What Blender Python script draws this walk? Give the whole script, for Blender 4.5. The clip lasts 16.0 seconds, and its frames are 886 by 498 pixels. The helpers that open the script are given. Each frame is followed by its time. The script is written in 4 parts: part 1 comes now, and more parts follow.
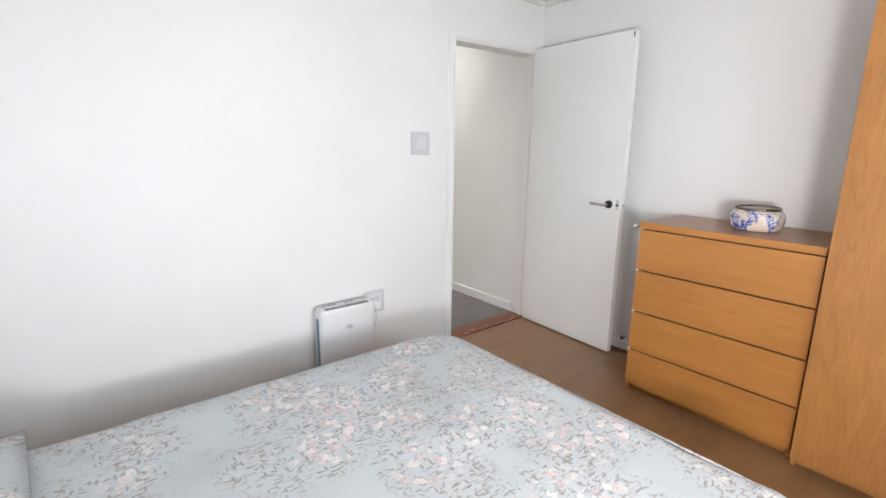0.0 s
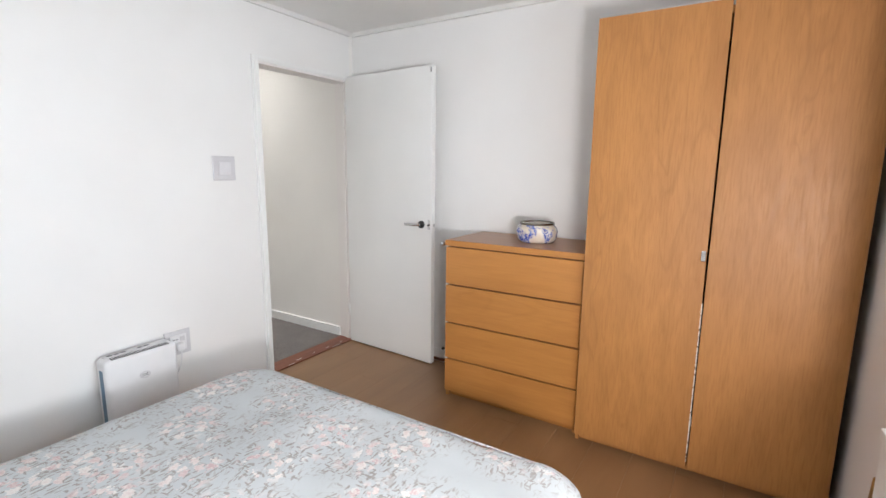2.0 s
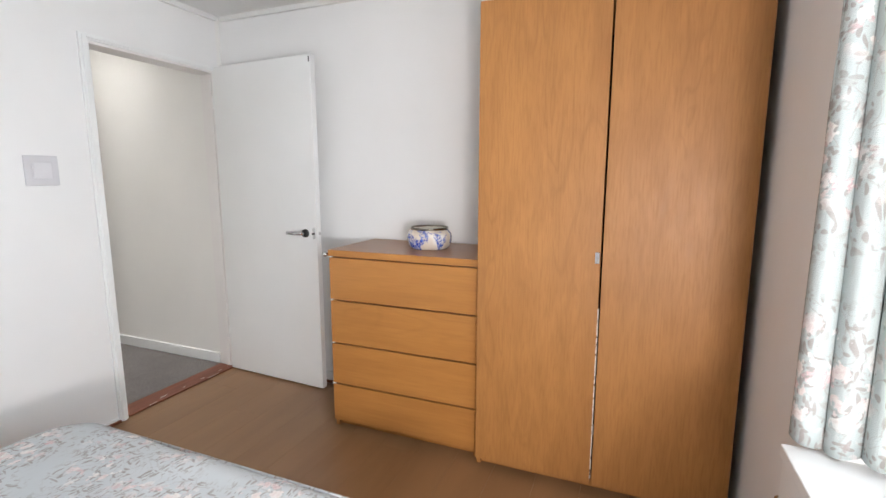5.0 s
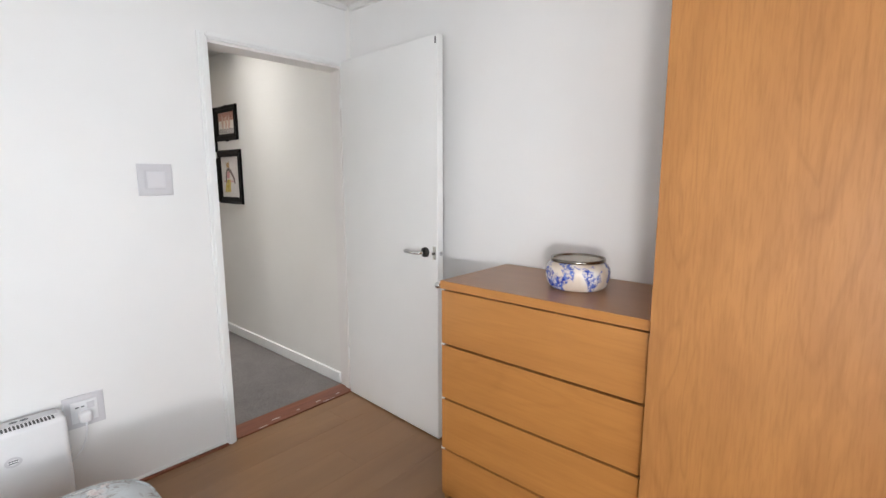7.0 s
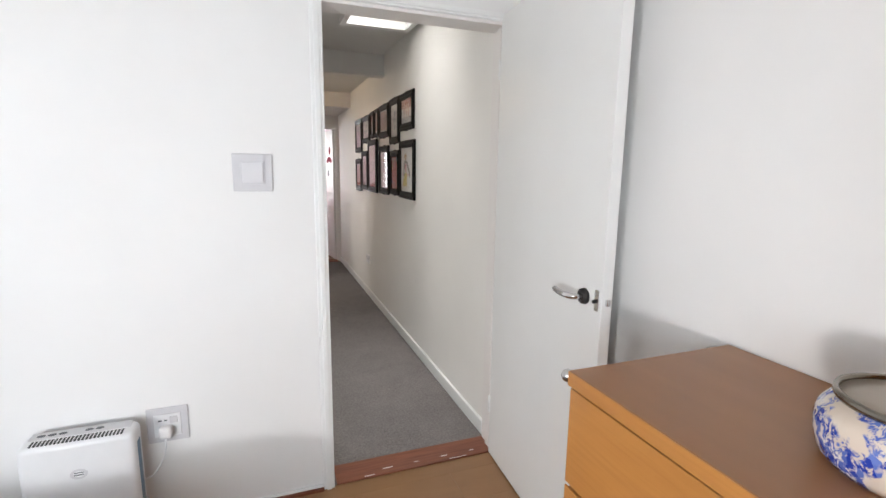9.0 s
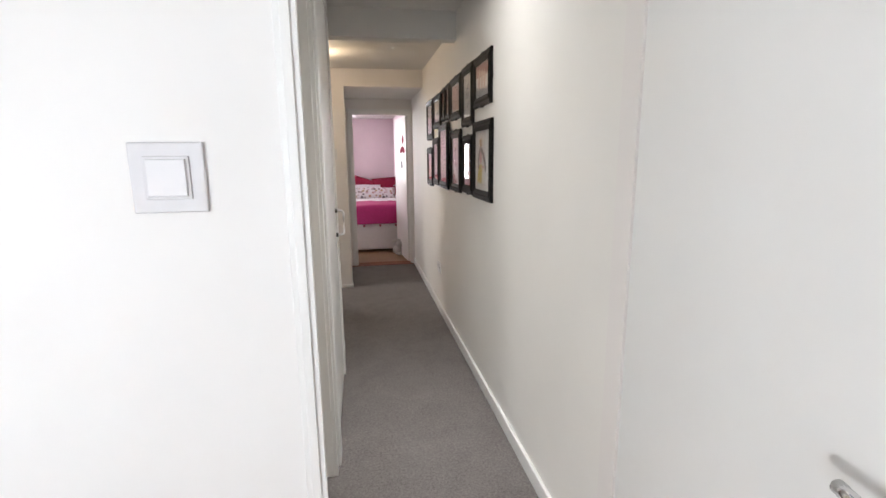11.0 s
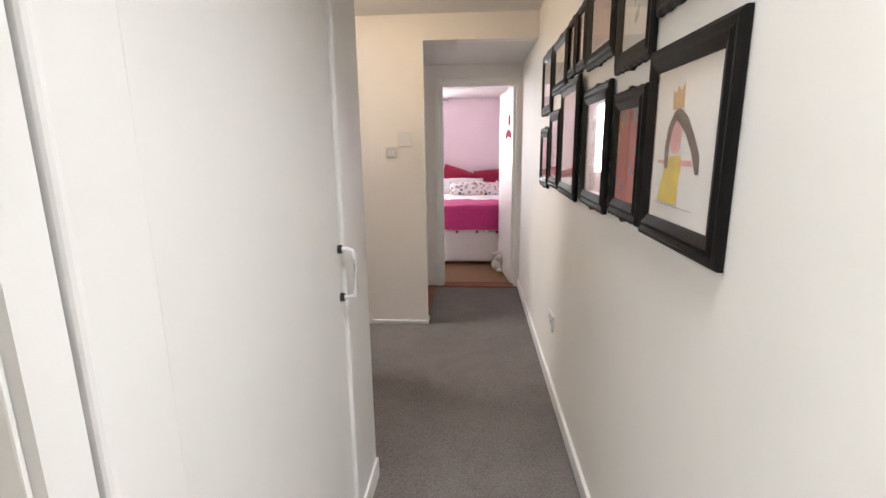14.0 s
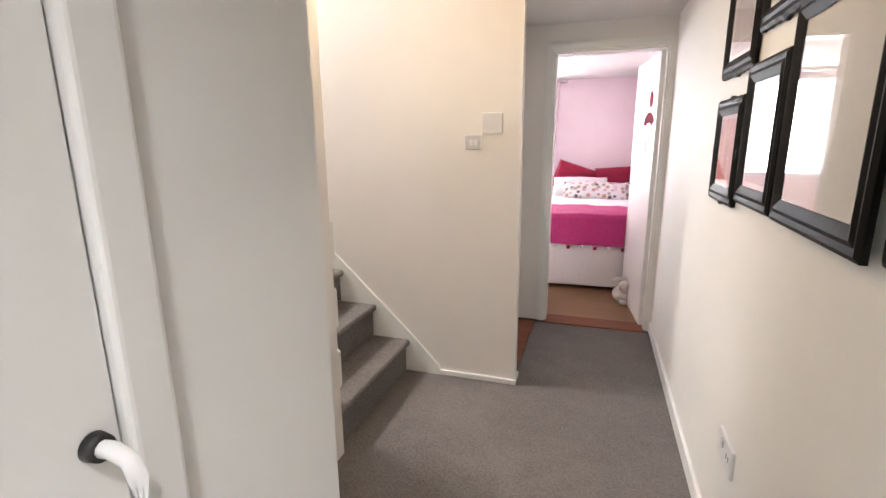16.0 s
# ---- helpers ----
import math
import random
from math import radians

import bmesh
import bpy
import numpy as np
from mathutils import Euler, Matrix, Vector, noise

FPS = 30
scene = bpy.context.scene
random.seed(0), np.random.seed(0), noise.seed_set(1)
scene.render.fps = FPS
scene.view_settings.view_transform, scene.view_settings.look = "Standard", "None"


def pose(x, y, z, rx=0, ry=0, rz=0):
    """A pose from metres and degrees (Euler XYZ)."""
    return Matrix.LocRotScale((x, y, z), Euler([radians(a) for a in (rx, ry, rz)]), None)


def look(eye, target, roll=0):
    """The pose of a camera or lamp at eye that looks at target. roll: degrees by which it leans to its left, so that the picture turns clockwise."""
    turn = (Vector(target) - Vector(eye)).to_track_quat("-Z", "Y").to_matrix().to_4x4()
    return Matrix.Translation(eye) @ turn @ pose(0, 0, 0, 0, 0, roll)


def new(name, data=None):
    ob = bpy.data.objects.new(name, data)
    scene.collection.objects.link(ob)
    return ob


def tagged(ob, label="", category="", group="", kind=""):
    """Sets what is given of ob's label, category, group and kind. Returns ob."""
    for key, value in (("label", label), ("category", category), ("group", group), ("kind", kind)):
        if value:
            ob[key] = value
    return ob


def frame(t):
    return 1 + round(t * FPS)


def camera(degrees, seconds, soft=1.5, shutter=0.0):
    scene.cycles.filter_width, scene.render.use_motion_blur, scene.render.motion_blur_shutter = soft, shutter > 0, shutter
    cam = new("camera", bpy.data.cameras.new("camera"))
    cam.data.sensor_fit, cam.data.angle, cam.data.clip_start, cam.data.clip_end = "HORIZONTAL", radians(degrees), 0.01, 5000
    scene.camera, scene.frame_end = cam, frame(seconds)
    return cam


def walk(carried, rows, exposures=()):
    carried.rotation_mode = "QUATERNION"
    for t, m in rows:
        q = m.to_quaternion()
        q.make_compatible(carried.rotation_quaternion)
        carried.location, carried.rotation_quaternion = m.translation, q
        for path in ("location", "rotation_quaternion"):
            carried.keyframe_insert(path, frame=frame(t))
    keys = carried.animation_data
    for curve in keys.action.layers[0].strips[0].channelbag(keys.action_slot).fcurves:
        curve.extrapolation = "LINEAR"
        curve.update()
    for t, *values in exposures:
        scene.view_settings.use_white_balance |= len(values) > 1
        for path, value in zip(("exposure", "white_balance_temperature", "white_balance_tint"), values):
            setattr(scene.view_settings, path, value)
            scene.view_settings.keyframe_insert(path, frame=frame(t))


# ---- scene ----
cam = camera(86.5, 16.0)
PATH = [
    (0, (0.348, 0.296, 1.34), (1.575, 1.815, 0.909), 0.7),
    (0.5, (0.368, 0.258, 1.341), (1.734, 1.66, 0.927), 0.7),
    (1, (0.386, 0.222, 1.344), (1.872, 1.505, 0.964), 0.7),
    (1.5, (0.402, 0.185, 1.354), (1.99, 1.349, 1.003), 0.6),
    (2, (0.42, 0.154, 1.356), (2.094, 1.196, 1.022), 0.6),
    (2.5, (0.437, 0.13, 1.354), (2.177, 1.061, 1.031), 0.6),
    (3, (0.469, 0.102, 1.349), (2.27, 0.912, 1.032), 0.6),
    (3.2, (0.486, 0.1, 1.348), (2.307, 0.863, 1.03), 0.6),
    (5.3, (0.777, 0.151, 1.321), (2.61, 0.894, 1.02), 0.0),
    (5.5, (0.809, 0.172, 1.333), (2.612, 0.981, 1.026), 0.2),
    (6, (0.946, 0.271, 1.345), (2.677, 1.223, 1.033), 0.3),
    (6.5, (1.106, 0.347, 1.363), (2.746, 1.449, 1.05), 0.2),
    (7, (1.345, 0.351, 1.362), (2.828, 1.657, 1.056), -0.1),
    (7.5, (1.556, 0.436, 1.358), (2.856, 1.925, 1.05), 0.2),
    (8, (1.776, 0.55, 1.377), (2.924, 2.159, 1.071), 0.4),
    (8.5, (1.985, 0.643, 1.381), (2.931, 2.378, 1.074), 0.4),
    (9, (2.112, 0.774, 1.375), (2.81, 2.618, 1.036), 0.8),
    (9.5, (2.197, 1.002, 1.384), (2.771, 2.884, 1.025), 1.1),
    (9.7, (2.241, 1.097, 1.385), (2.783, 2.986, 1.011), 1.0),
    (11.8, (2.502, 2.048, 1.386), (2.751, 3.994, 0.998), -0.6),
    (12, (2.515, 2.164, 1.392), (2.744, 4.112, 1.001), -0.4),
    (12.5, (2.56, 2.432, 1.381), (2.688, 4.388, 0.985), -0.4),
    (13, (2.573, 2.695, 1.383), (2.644, 4.653, 0.983), -0.4),
    (13.5, (2.633, 2.954, 1.375), (2.619, 4.914, 0.975), -0.7),
    (14, (2.693, 3.204, 1.363), (2.561, 5.153, 0.936), -0.7),
    (14.5, (2.699, 3.475, 1.349), (2.457, 5.411, 0.91), -0.6),
    (15, (2.709, 3.747, 1.344), (2.367, 5.667, 0.901), -0.6),
    (15.5, (2.729, 4.019, 1.344), (2.244, 5.907, 0.896), -0.6),
    (16, (2.699, 4.279, 1.328), (2.098, 6.133, 0.883), -0.5),
]
EXPOSURES = [(0.0, 0.25), (3.0, 0.2), (8.0, 0.18), (9.7, 0.38), (11.8, 0.52), (12.5, 0.7), (14.0, 0.92), (16.0, 1.25)]
walk(cam, [(t, look(eye, target, roll)) for t, eye, target, roll in PATH], EXPOSURES)

# ---- world, lights ----
BULB = 1.3
HATCH_FILL_Z = 2.86
world = bpy.data.worlds.new("world")
scene.world = world
world.use_nodes = True
wn = world.node_tree.nodes
sky = wn.new("ShaderNodeTexSky")
sky.sky_type = "NISHITA"
sky.sun_disc = False
sky.sun_elevation, sky.sun_rotation = radians(38), radians(215)
world.node_tree.links.new(sky.outputs[0], wn["Background"].inputs[0])
wn["Background"].inputs[1].default_value = 0.12


def lamp(name, kind, energy, m, colour, size=1.0, size_y=None, angle=None, spread=180):
    data = bpy.data.lights.new(name, kind)
    data.energy, data.color = energy, colour
    if kind == "AREA":
        data.shape, data.size, data.size_y, data.spread = "RECTANGLE", size, size_y, radians(spread)
    if kind == "POINT":
        data.shadow_soft_size = size
    if angle is not None:
        data.angle = radians(angle)
    ob = new(name, data)
    ob.matrix_world = m
    return ob


lamp("sun", "SUN", 0.5, look((0.6, -8, 7), (1.0, 0, 0)), (1, 0.96, 0.9), angle=25)
lamp("bedroom_window_daylight", "AREA", 20, look((0.98, -0.66, 1.32), (1.2, 1, 0.85)), (0.79, 0.9, 1.0), 1.7, 0.9, spread=150)
lamp("bedroom_low_window_daylight", "AREA", 33, look((0.22, -0.32, 0.98), (3.0, 1.1, 0.9)), (1.0, 0.97, 0.96), 0.34, 0.2)
# Fill lamp added over the ceiling hatch, aimed west to brighten the cupboard.
lamp("rooflight_daylight", "AREA", 20, look((2.9, 3.58, HATCH_FILL_Z), (2.4, 3.72, 0.6)), (1.0, 0.985, 0.97), 0.24, 0.86, spread=85)
# Unseen lamp added before the solid hall wall to brighten the landing.
lamp("front_door_daylight", "AREA", 0.75, look((1.02, 5.35, 1.35), (3, 5.0, 1.2)), (1.0, 0.965, 0.94), 0.7, 1.3)
# Added fill behind the recess doorway; the room there has no window.
lamp("side_room_daylight", "AREA", 2.6, look((1.15, 7.26, 1.3), (3, 7.26, 0.9)), (1.0, 0.965, 0.94), 0.36, 0.75)
lamp("pink_room_window_daylight", "AREA", 44, look((1.55, 10.98, 1.45), (1.6, 9, 1.4)), (0.97, 0.97, 1.0), 1.0, 1.1)
# Fill lamp added under the closed stairwell ceiling, out of view, for stairs and landing.
lamp("stairwell_daylight", "AREA", 52, look((-0.6, 6.27, 4.1), (-0.3, 6.27, 0)), (1.0, 0.96, 0.93), 0.8, 0.6)

# ---- materials ----


def material(name):
    mat = bpy.data.materials.new(name)
    mat.use_nodes = True
    nt = mat.node_tree
    return mat, nt, nt.nodes["Principled BSDF"]


def node(nt, kind, **values):
    n = nt.nodes.new(kind)
    for key, value in values.items():
        if key in n.inputs:
            n.inputs[key].default_value = value
    return n


def coords(nt, scale=(1, 1, 1), source="Object"):
    tc = nt.nodes.new("ShaderNodeTexCoord")
    mp = node(nt, "ShaderNodeMapping", Scale=scale)
    nt.links.new(tc.outputs[source], mp.inputs[0])
    return mp.outputs[0]


def ramp(nt, fac, stops):
    r = nt.nodes.new("ShaderNodeValToRGB")
    el = r.color_ramp.elements
    while len(el) < len(stops):
        el.new(0.5)
    for e, (p, c) in zip(el, stops):
        e.position, e.color = p, (*c, 1)
    nt.links.new(fac, r.inputs[0])
    return r.outputs[0]


def mix(nt, fac, a, b, mode="MIX"):
    m = nt.nodes.new("ShaderNodeMix")
    m.data_type, m.blend_type = "RGBA", mode
    for sock, v in ((m.inputs[0], fac), (m.inputs[6], a), (m.inputs[7], b)):
        if hasattr(v, "node"):
            nt.links.new(v, sock)
        else:
            sock.default_value = (*v, 1) if isinstance(v, tuple) else v
    return m.outputs[2]


def noise_tex(nt, vec, scale, detail=3.0, rough=0.5, distortion=0.0):
    n = node(nt, "ShaderNodeTexNoise", Scale=scale, Detail=detail, Roughness=rough, Distortion=distortion)
    nt.links.new(vec, n.inputs["Vector"])
    return n.outputs["Fac"]


def bump(nt, bsdf, height, strength, distance=0.002):
    b = node(nt, "ShaderNodeBump", Strength=strength, Distance=distance)
    nt.links.new(height, b.inputs["Height"])
    nt.links.new(b.outputs[0], bsdf.inputs["Normal"])


def maths(nt, op, a, b=0.0):
    m = nt.nodes.new("ShaderNodeMath")
    m.operation = op
    for sock, v in zip(m.inputs, (a, b)):
        if hasattr(v, "node"):
            nt.links.new(v, sock)
        else:
            sock.default_value = v
    return m.outputs[0]


def paint(name, colour, rough=0.6, amount=0.04, bumpy=0.12, scale=55):
    mat, nt, b = material(name)
    v = coords(nt)
    big = noise_tex(nt, v, 1.7, 4)
    dark = tuple(c * (1 - amount * 2) for c in colour)
    nt.links.new(ramp(nt, big, ((0.3, dark), (0.7, colour))), b.inputs["Base Color"])
    r = maths(nt, "MULTIPLY_ADD", noise_tex(nt, v, 9, 2), 0.15)
    r.node.inputs[2].default_value = rough - 0.07
    nt.links.new(r, b.inputs["Roughness"])
    bump(nt, b, noise_tex(nt, v, scale, 4, 0.6), bumpy, 0.0015)
    return mat


def plain(name, colour, rough=0.5, metal=0.0, bumpy=0.05, scale=120, amount=0.06):
    mat, nt, b = material(name)
    v = coords(nt)
    n = noise_tex(nt, v, scale * 0.15, 3)
    dark = tuple(c * (1 - amount * 2) for c in colour)
    nt.links.new(ramp(nt, n, ((0.35, dark), (0.65, colour))), b.inputs["Base Color"])
    b.inputs["Roughness"].default_value, b.inputs["Metallic"].default_value = rough, metal
    if bumpy:
        bump(nt, b, noise_tex(nt, v, scale, 3), bumpy, 0.001)
    return mat


def oak(name, light, mid, dark, rough=0.38, grain=(9, 9, 0.8), fleck=0.5, vary=1.0):
    mat, nt, b = material(name)
    v = coords(nt, grain)
    info = nt.nodes.new("ShaderNodeObjectInfo")
    off = nt.nodes.new("ShaderNodeVectorMath")
    off.operation = "MULTIPLY_ADD"
    cb = nt.nodes.new("ShaderNodeCombineXYZ")
    for i in range(3):
        nt.links.new(info.outputs["Random"], cb.inputs[i])
    nt.links.new(cb.outputs[0], off.inputs[0])
    off.inputs[1].default_value = (37, 23, 51)
    nt.links.new(v, off.inputs[2])
    v = off.outputs[0]
    figure = noise_tex(nt, v, 0.55, 2, 0.4, 1.2)
    rings = maths(nt, "FRACT", maths(nt, "MULTIPLY", figure, 7.0))
    rings = maths(nt, "ABSOLUTE", maths(nt, "SUBTRACT", rings, 0.5))
    tone = noise_tex(nt, v, 0.3, 2)
    c = ramp(nt, tone, ((0.3, mid), (0.7, light)))
    c = mix(nt, 0.26, c, ramp(nt, noise_tex(nt, v, 1.6, 3, 0.55, 0.4), ((0.36, dark), (0.62, light))))
    patch = ramp(nt, noise_tex(nt, v, 0.4, 1, 0.4), ((0.45, (0, 0, 0)), (0.65, (1, 1, 1))))
    lines = maths(nt, "MULTIPLY", ramp(nt, rings, ((0.0, (1, 1, 1)), (0.2, (0, 0, 0)))), patch)
    c = mix(nt, maths(nt, "MULTIPLY", lines, fleck * 0.5), c, dark)
    fine_v = nt.nodes.new("ShaderNodeVectorMath")
    fine_v.operation = "MULTIPLY"
    fine_v.inputs[1].default_value = tuple(13 if g > 3 else 5 for g in grain)
    nt.links.new(v, fine_v.inputs[0])
    fine = noise_tex(nt, fine_v.outputs[0], 1.0, 3, 0.6)
    c = mix(nt, maths(nt, "MULTIPLY", ramp(nt, fine, ((0.45, (0, 0, 0)), (0.72, (1, 1, 1)))), fleck * 0.5), c, dark)
    nt.links.new(c, b.inputs["Base Color"])
    nt.links.new(ramp(nt, fine, ((0.3, (rough - 0.06 * vary,) * 3), (0.7, (rough + 0.1 * vary,) * 3))), b.inputs["Roughness"])
    bump(nt, b, fine, 0.1 * vary, 0.001)
    return mat


def carpet_material():
    mat, nt, b = material("grey_carpet")
    v = coords(nt)
    fibre = noise_tex(nt, v, 260, 4, 0.75)
    tuft = noise_tex(nt, v, 95, 4, 0.75, 0.4)
    patch = noise_tex(nt, v, 11, 4, 0.65, 1.0)
    worn = noise_tex(nt, v, 2.3, 5, 0.6, 0.8)
    c = ramp(nt, fibre, ((0.32, (0.1, 0.097, 0.097)), (0.7, (0.3, 0.293, 0.288))))
    c = mix(nt, 0.5, c, ramp(nt, worn, ((0.35, (0.13, 0.125, 0.123)), (0.66, (0.25, 0.244, 0.24)))))
    c = mix(nt, 0.12, c, ramp(nt, patch, ((0.4, (0.1, 0.096, 0.095)), (0.62, (0.3, 0.295, 0.29)))))
    c = mix(nt, 0.4, c, ramp(nt, tuft, ((0.38, (0.09, 0.087, 0.087)), (0.65, (0.32, 0.315, 0.31)))))
    c = mix(nt, 1.0, c, (0.94, 0.88, 0.86), "MULTIPLY")
    nt.links.new(c, b.inputs["Base Color"])
    b.inputs["Roughness"].default_value = 0.95
    b.inputs["Specular IOR Level"].default_value = 0.1
    bump(nt, b, mix(nt, 0.5, fibre, tuft), 0.7, 0.004)
    return mat


def floral(name, ground, shade, scale=1.0):
    """A printed cotton: sprays of roses with stems and small leaves on a plain ground."""
    mat, nt, b = material(name)
    v = coords(nt, (scale,) * 3)
    wob = nt.nodes.new("ShaderNodeTexNoise")
    wob.inputs["Scale"].default_value = 9.0
    nt.links.new(v, wob.inputs["Vector"])
    vm = nt.nodes.new("ShaderNodeVectorMath")
    vm.operation = "MULTIPLY_ADD"
    nt.links.new(wob.outputs["Color"], vm.inputs[0])
    vm.inputs[1].default_value = (0.07, 0.07, 0.07)
    nt.links.new(v, vm.inputs[2])
    w = vm.outputs[0]

    def voronoi(vec, s, feature="F1"):
        n = node(nt, "ShaderNodeTexVoronoi", Scale=s)
        n.feature = feature
        nt.links.new(vec, n.inputs["Vector"])
        return n

    spray = voronoi(w, 4.4)
    near = ramp(nt, spray.outputs["Distance"], ((0.42, (1, 1, 1)), (0.58, (0, 0, 0))))
    ring = ramp(nt, spray.outputs["Distance"], ((0.6, (1, 1, 1)), (0.8, (0, 0, 0))))
    c = ramp(nt, noise_tex(nt, v, 2.2, 3), ((0.3, shade), (0.7, ground)))
    # stems: thin level lines of a swirling noise
    swirl = noise_tex(nt, w, 17, 1.5, 0.4, 0.8)
    line = maths(nt, "ABSOLUTE", maths(nt, "SUBTRACT", swirl, 0.5))
    stem = ramp(nt, line, ((0.006, (1, 1, 1)), (0.022, (0, 0, 0))))
    c = mix(nt, maths(nt, "MULTIPLY", maths(nt, "MULTIPLY", stem, ring), 0.4), c, (0.36, 0.31, 0.28))
    # leaves: slim cells lying two ways
    for stretch in ((19, 68, 19), (68, 19, 68), (30, 92, 30)):
        sv = nt.nodes.new("ShaderNodeVectorMath")
        sv.operation = "MULTIPLY"
        sv.inputs[1].default_value = stretch
        nt.links.new(w, sv.inputs[0])
        leaf = voronoi(sv.outputs[0], 1.0)
        lm = ramp(nt, leaf.outputs["Distance"], ((0.25, (1, 1, 1)), (0.34, (0, 0, 0))))
        pick = maths(nt, "GREATER_THAN", leaf.outputs["Color"], 0.38)
        lm = maths(nt, "MULTIPLY", maths(nt, "MULTIPLY", lm, pick), ring)
        c = mix(nt, maths(nt, "MULTIPLY", lm, 0.85), c, (0.33, 0.3, 0.285))
    # roses with ruffled petals
    ruffle = nt.nodes.new("ShaderNodeTexNoise")
    ruffle.inputs["Scale"].default_value = 75.0
    nt.links.new(v, ruffle.inputs["Vector"])
    rm = nt.nodes.new("ShaderNodeVectorMath")
    rm.operation = "MULTIPLY_ADD"
    nt.links.new(ruffle.outputs["Color"], rm.inputs[0])
    rm.inputs[1].default_value = (0.042, 0.042, 0.042)
    nt.links.new(w, rm.inputs[2])
    rose = voronoi(rm.outputs[0], 24)
    petals = noise_tex(nt, w, 70, 2, 0.5, 1.5)
    body = ramp(nt, rose.outputs["Distance"], ((0.36, (1, 1, 1)), (0.46, (0, 0, 0))))
    tint = ramp(nt, rose.outputs["Color"], ((0.3, (0.8, 0.77, 0.74)), (0.52, (0.74, 0.64, 0.62)), (0.78, (0.6, 0.43, 0.44))))
    heart = ramp(nt, rose.outputs["Distance"], ((0.05, (0.8, 0.8, 0.8)), (0.25, (0, 0, 0))))
    tint = mix(nt, ramp(nt, petals, ((0.45, (0, 0, 0)), (0.62, (0.75, 0.75, 0.75)))), tint, (0.82, 0.76, 0.73))
    tint = mix(nt, maths(nt, "MULTIPLY", heart, 0.5), tint, (0.6, 0.42, 0.42))
    c = mix(nt, maths(nt, "MULTIPLY", maths(nt, "MULTIPLY", body, near), 0.9), c, tint)
    nt.links.new(c, b.inputs["Base Color"])
    b.inputs["Roughness"].default_value = 0.9
    b.inputs["Specular IOR Level"].default_value = 0.2
    h = mix(nt, 0.3, noise_tex(nt, v, 7, 4, 0.55), noise_tex(nt, v, 500, 2))
    bump(nt, b, h, 0.35, 0.02)
    return mat


def pane_material():
    mat, nt, b = material("clear_glass")
    b.inputs["Base Color"].default_value = (1, 1, 1, 1)
    b.inputs["Roughness"].default_value = 0.02
    b.inputs["Transmission Weight"].default_value = 1.0
    b.inputs["IOR"].default_value = 1.45
    return mat


def porcelain_material():
    mat, nt, b = material("blue_and_white_porcelain")
    v = coords(nt)
    vor = node(nt, "ShaderNodeTexVoronoi", Scale=85)
    nt.links.new(v, vor.inputs["Vector"])
    spray = noise_tex(nt, v, 13, 3, 0.55, 0.8)
    mask = ramp(nt, spray, ((0.47, (0, 0, 0)), (0.51, (1, 1, 1))))
    blob_ = ramp(nt, noise_tex(nt, v, 75, 3, 0.6, 1.2), ((0.42, (0.05, 0.05, 0.05)), (0.52, (1, 1, 1))))
    deep = ramp(nt, vor.outputs["Color"], ((0.2, (0.02, 0.05, 0.36)), (0.8, (0.13, 0.2, 0.55))))
    c = ramp(nt, noise_tex(nt, v, 8, 2), ((0.4, (0.68, 0.58, 0.48)), (0.54, (0.82, 0.79, 0.75))))
    c = mix(nt, maths(nt, "MULTIPLY", mask, blob_), c, deep)
    nt.links.new(c, b.inputs["Base Color"])
    b.inputs["Roughness"].default_value = 0.12
    b.inputs["Coat Weight"].default_value = 0.5
    return mat


WALL = paint("white_wall_paint", (0.84, 0.83, 0.82), amount=0.025)
HALL = paint("cream_hall_paint", (0.84, 0.81, 0.79), amount=0.025)
CORRIDOR = paint("pale_cream_corridor_paint", (0.85, 0.832, 0.8), amount=0.025)
CREAM = paint("yellowed_cream_paint", (0.83, 0.795, 0.7))
CEIL = paint("ceiling_paint", (0.78, 0.77, 0.75), 0.8)
GLOSS = paint("white_gloss_paint", (0.85, 0.85, 0.84), 0.32, 0.03, 0.06, 25)
PINKW = paint("pink_wall_paint", (0.9, 0.755, 0.815), 0.7)
OAK = oak("golden_oak_veneer", (0.45, 0.2, 0.056), (0.405, 0.176, 0.047), (0.26, 0.1, 0.026), 0.48, (11, 11, 2.4), 0.7)
OAKH = oak("golden_oak_drawer_veneer", (0.49, 0.215, 0.056), (0.43, 0.182, 0.046), (0.29, 0.11, 0.026), 0.36, (9, 1.2, 9), 0.38, 0.6)
OAKTOP = oak("chest_top_veneer", (0.36, 0.165, 0.062), (0.3, 0.13, 0.047), (0.24, 0.098, 0.034), 0.3, (6, 0.8, 6), 0.0, 0.0)
LAMINATE = oak("oak_laminate", (0.275, 0.148, 0.068), (0.225, 0.116, 0.051), (0.16, 0.078, 0.033), 0.28, (1.1, 6, 6), 0.0, 0.0)
REDWOOD = oak("worn_red_brown_wood", (0.24, 0.075, 0.034), (0.17, 0.05, 0.022), (0.07, 0.022, 0.012), 0.5, (0.9, 9, 9), 0.9)
CARPET = carpet_material()
QUILT = floral("floral_bedspread_print", (0.575, 0.6, 0.615), (0.525, 0.55, 0.565), 1.15)
DRAPE = floral("floral_curtain_print", (0.5, 0.55, 0.545), (0.46, 0.51, 0.505), 0.9)
CHROME = plain("chrome", (0.75, 0.75, 0.76), 0.12, 1.0, 0)
SATIN = plain("satin_aluminium", (0.78, 0.78, 0.78), 0.34, 1.0, 0)
ROCKER = plain("light_grey_plastic", (0.69, 0.68, 0.7), 0.4, 0.0, 0.02, 120, 0.015)
BRASS = plain("aged_brass", (0.42, 0.28, 0.12), 0.35, 1.0, 0.1)
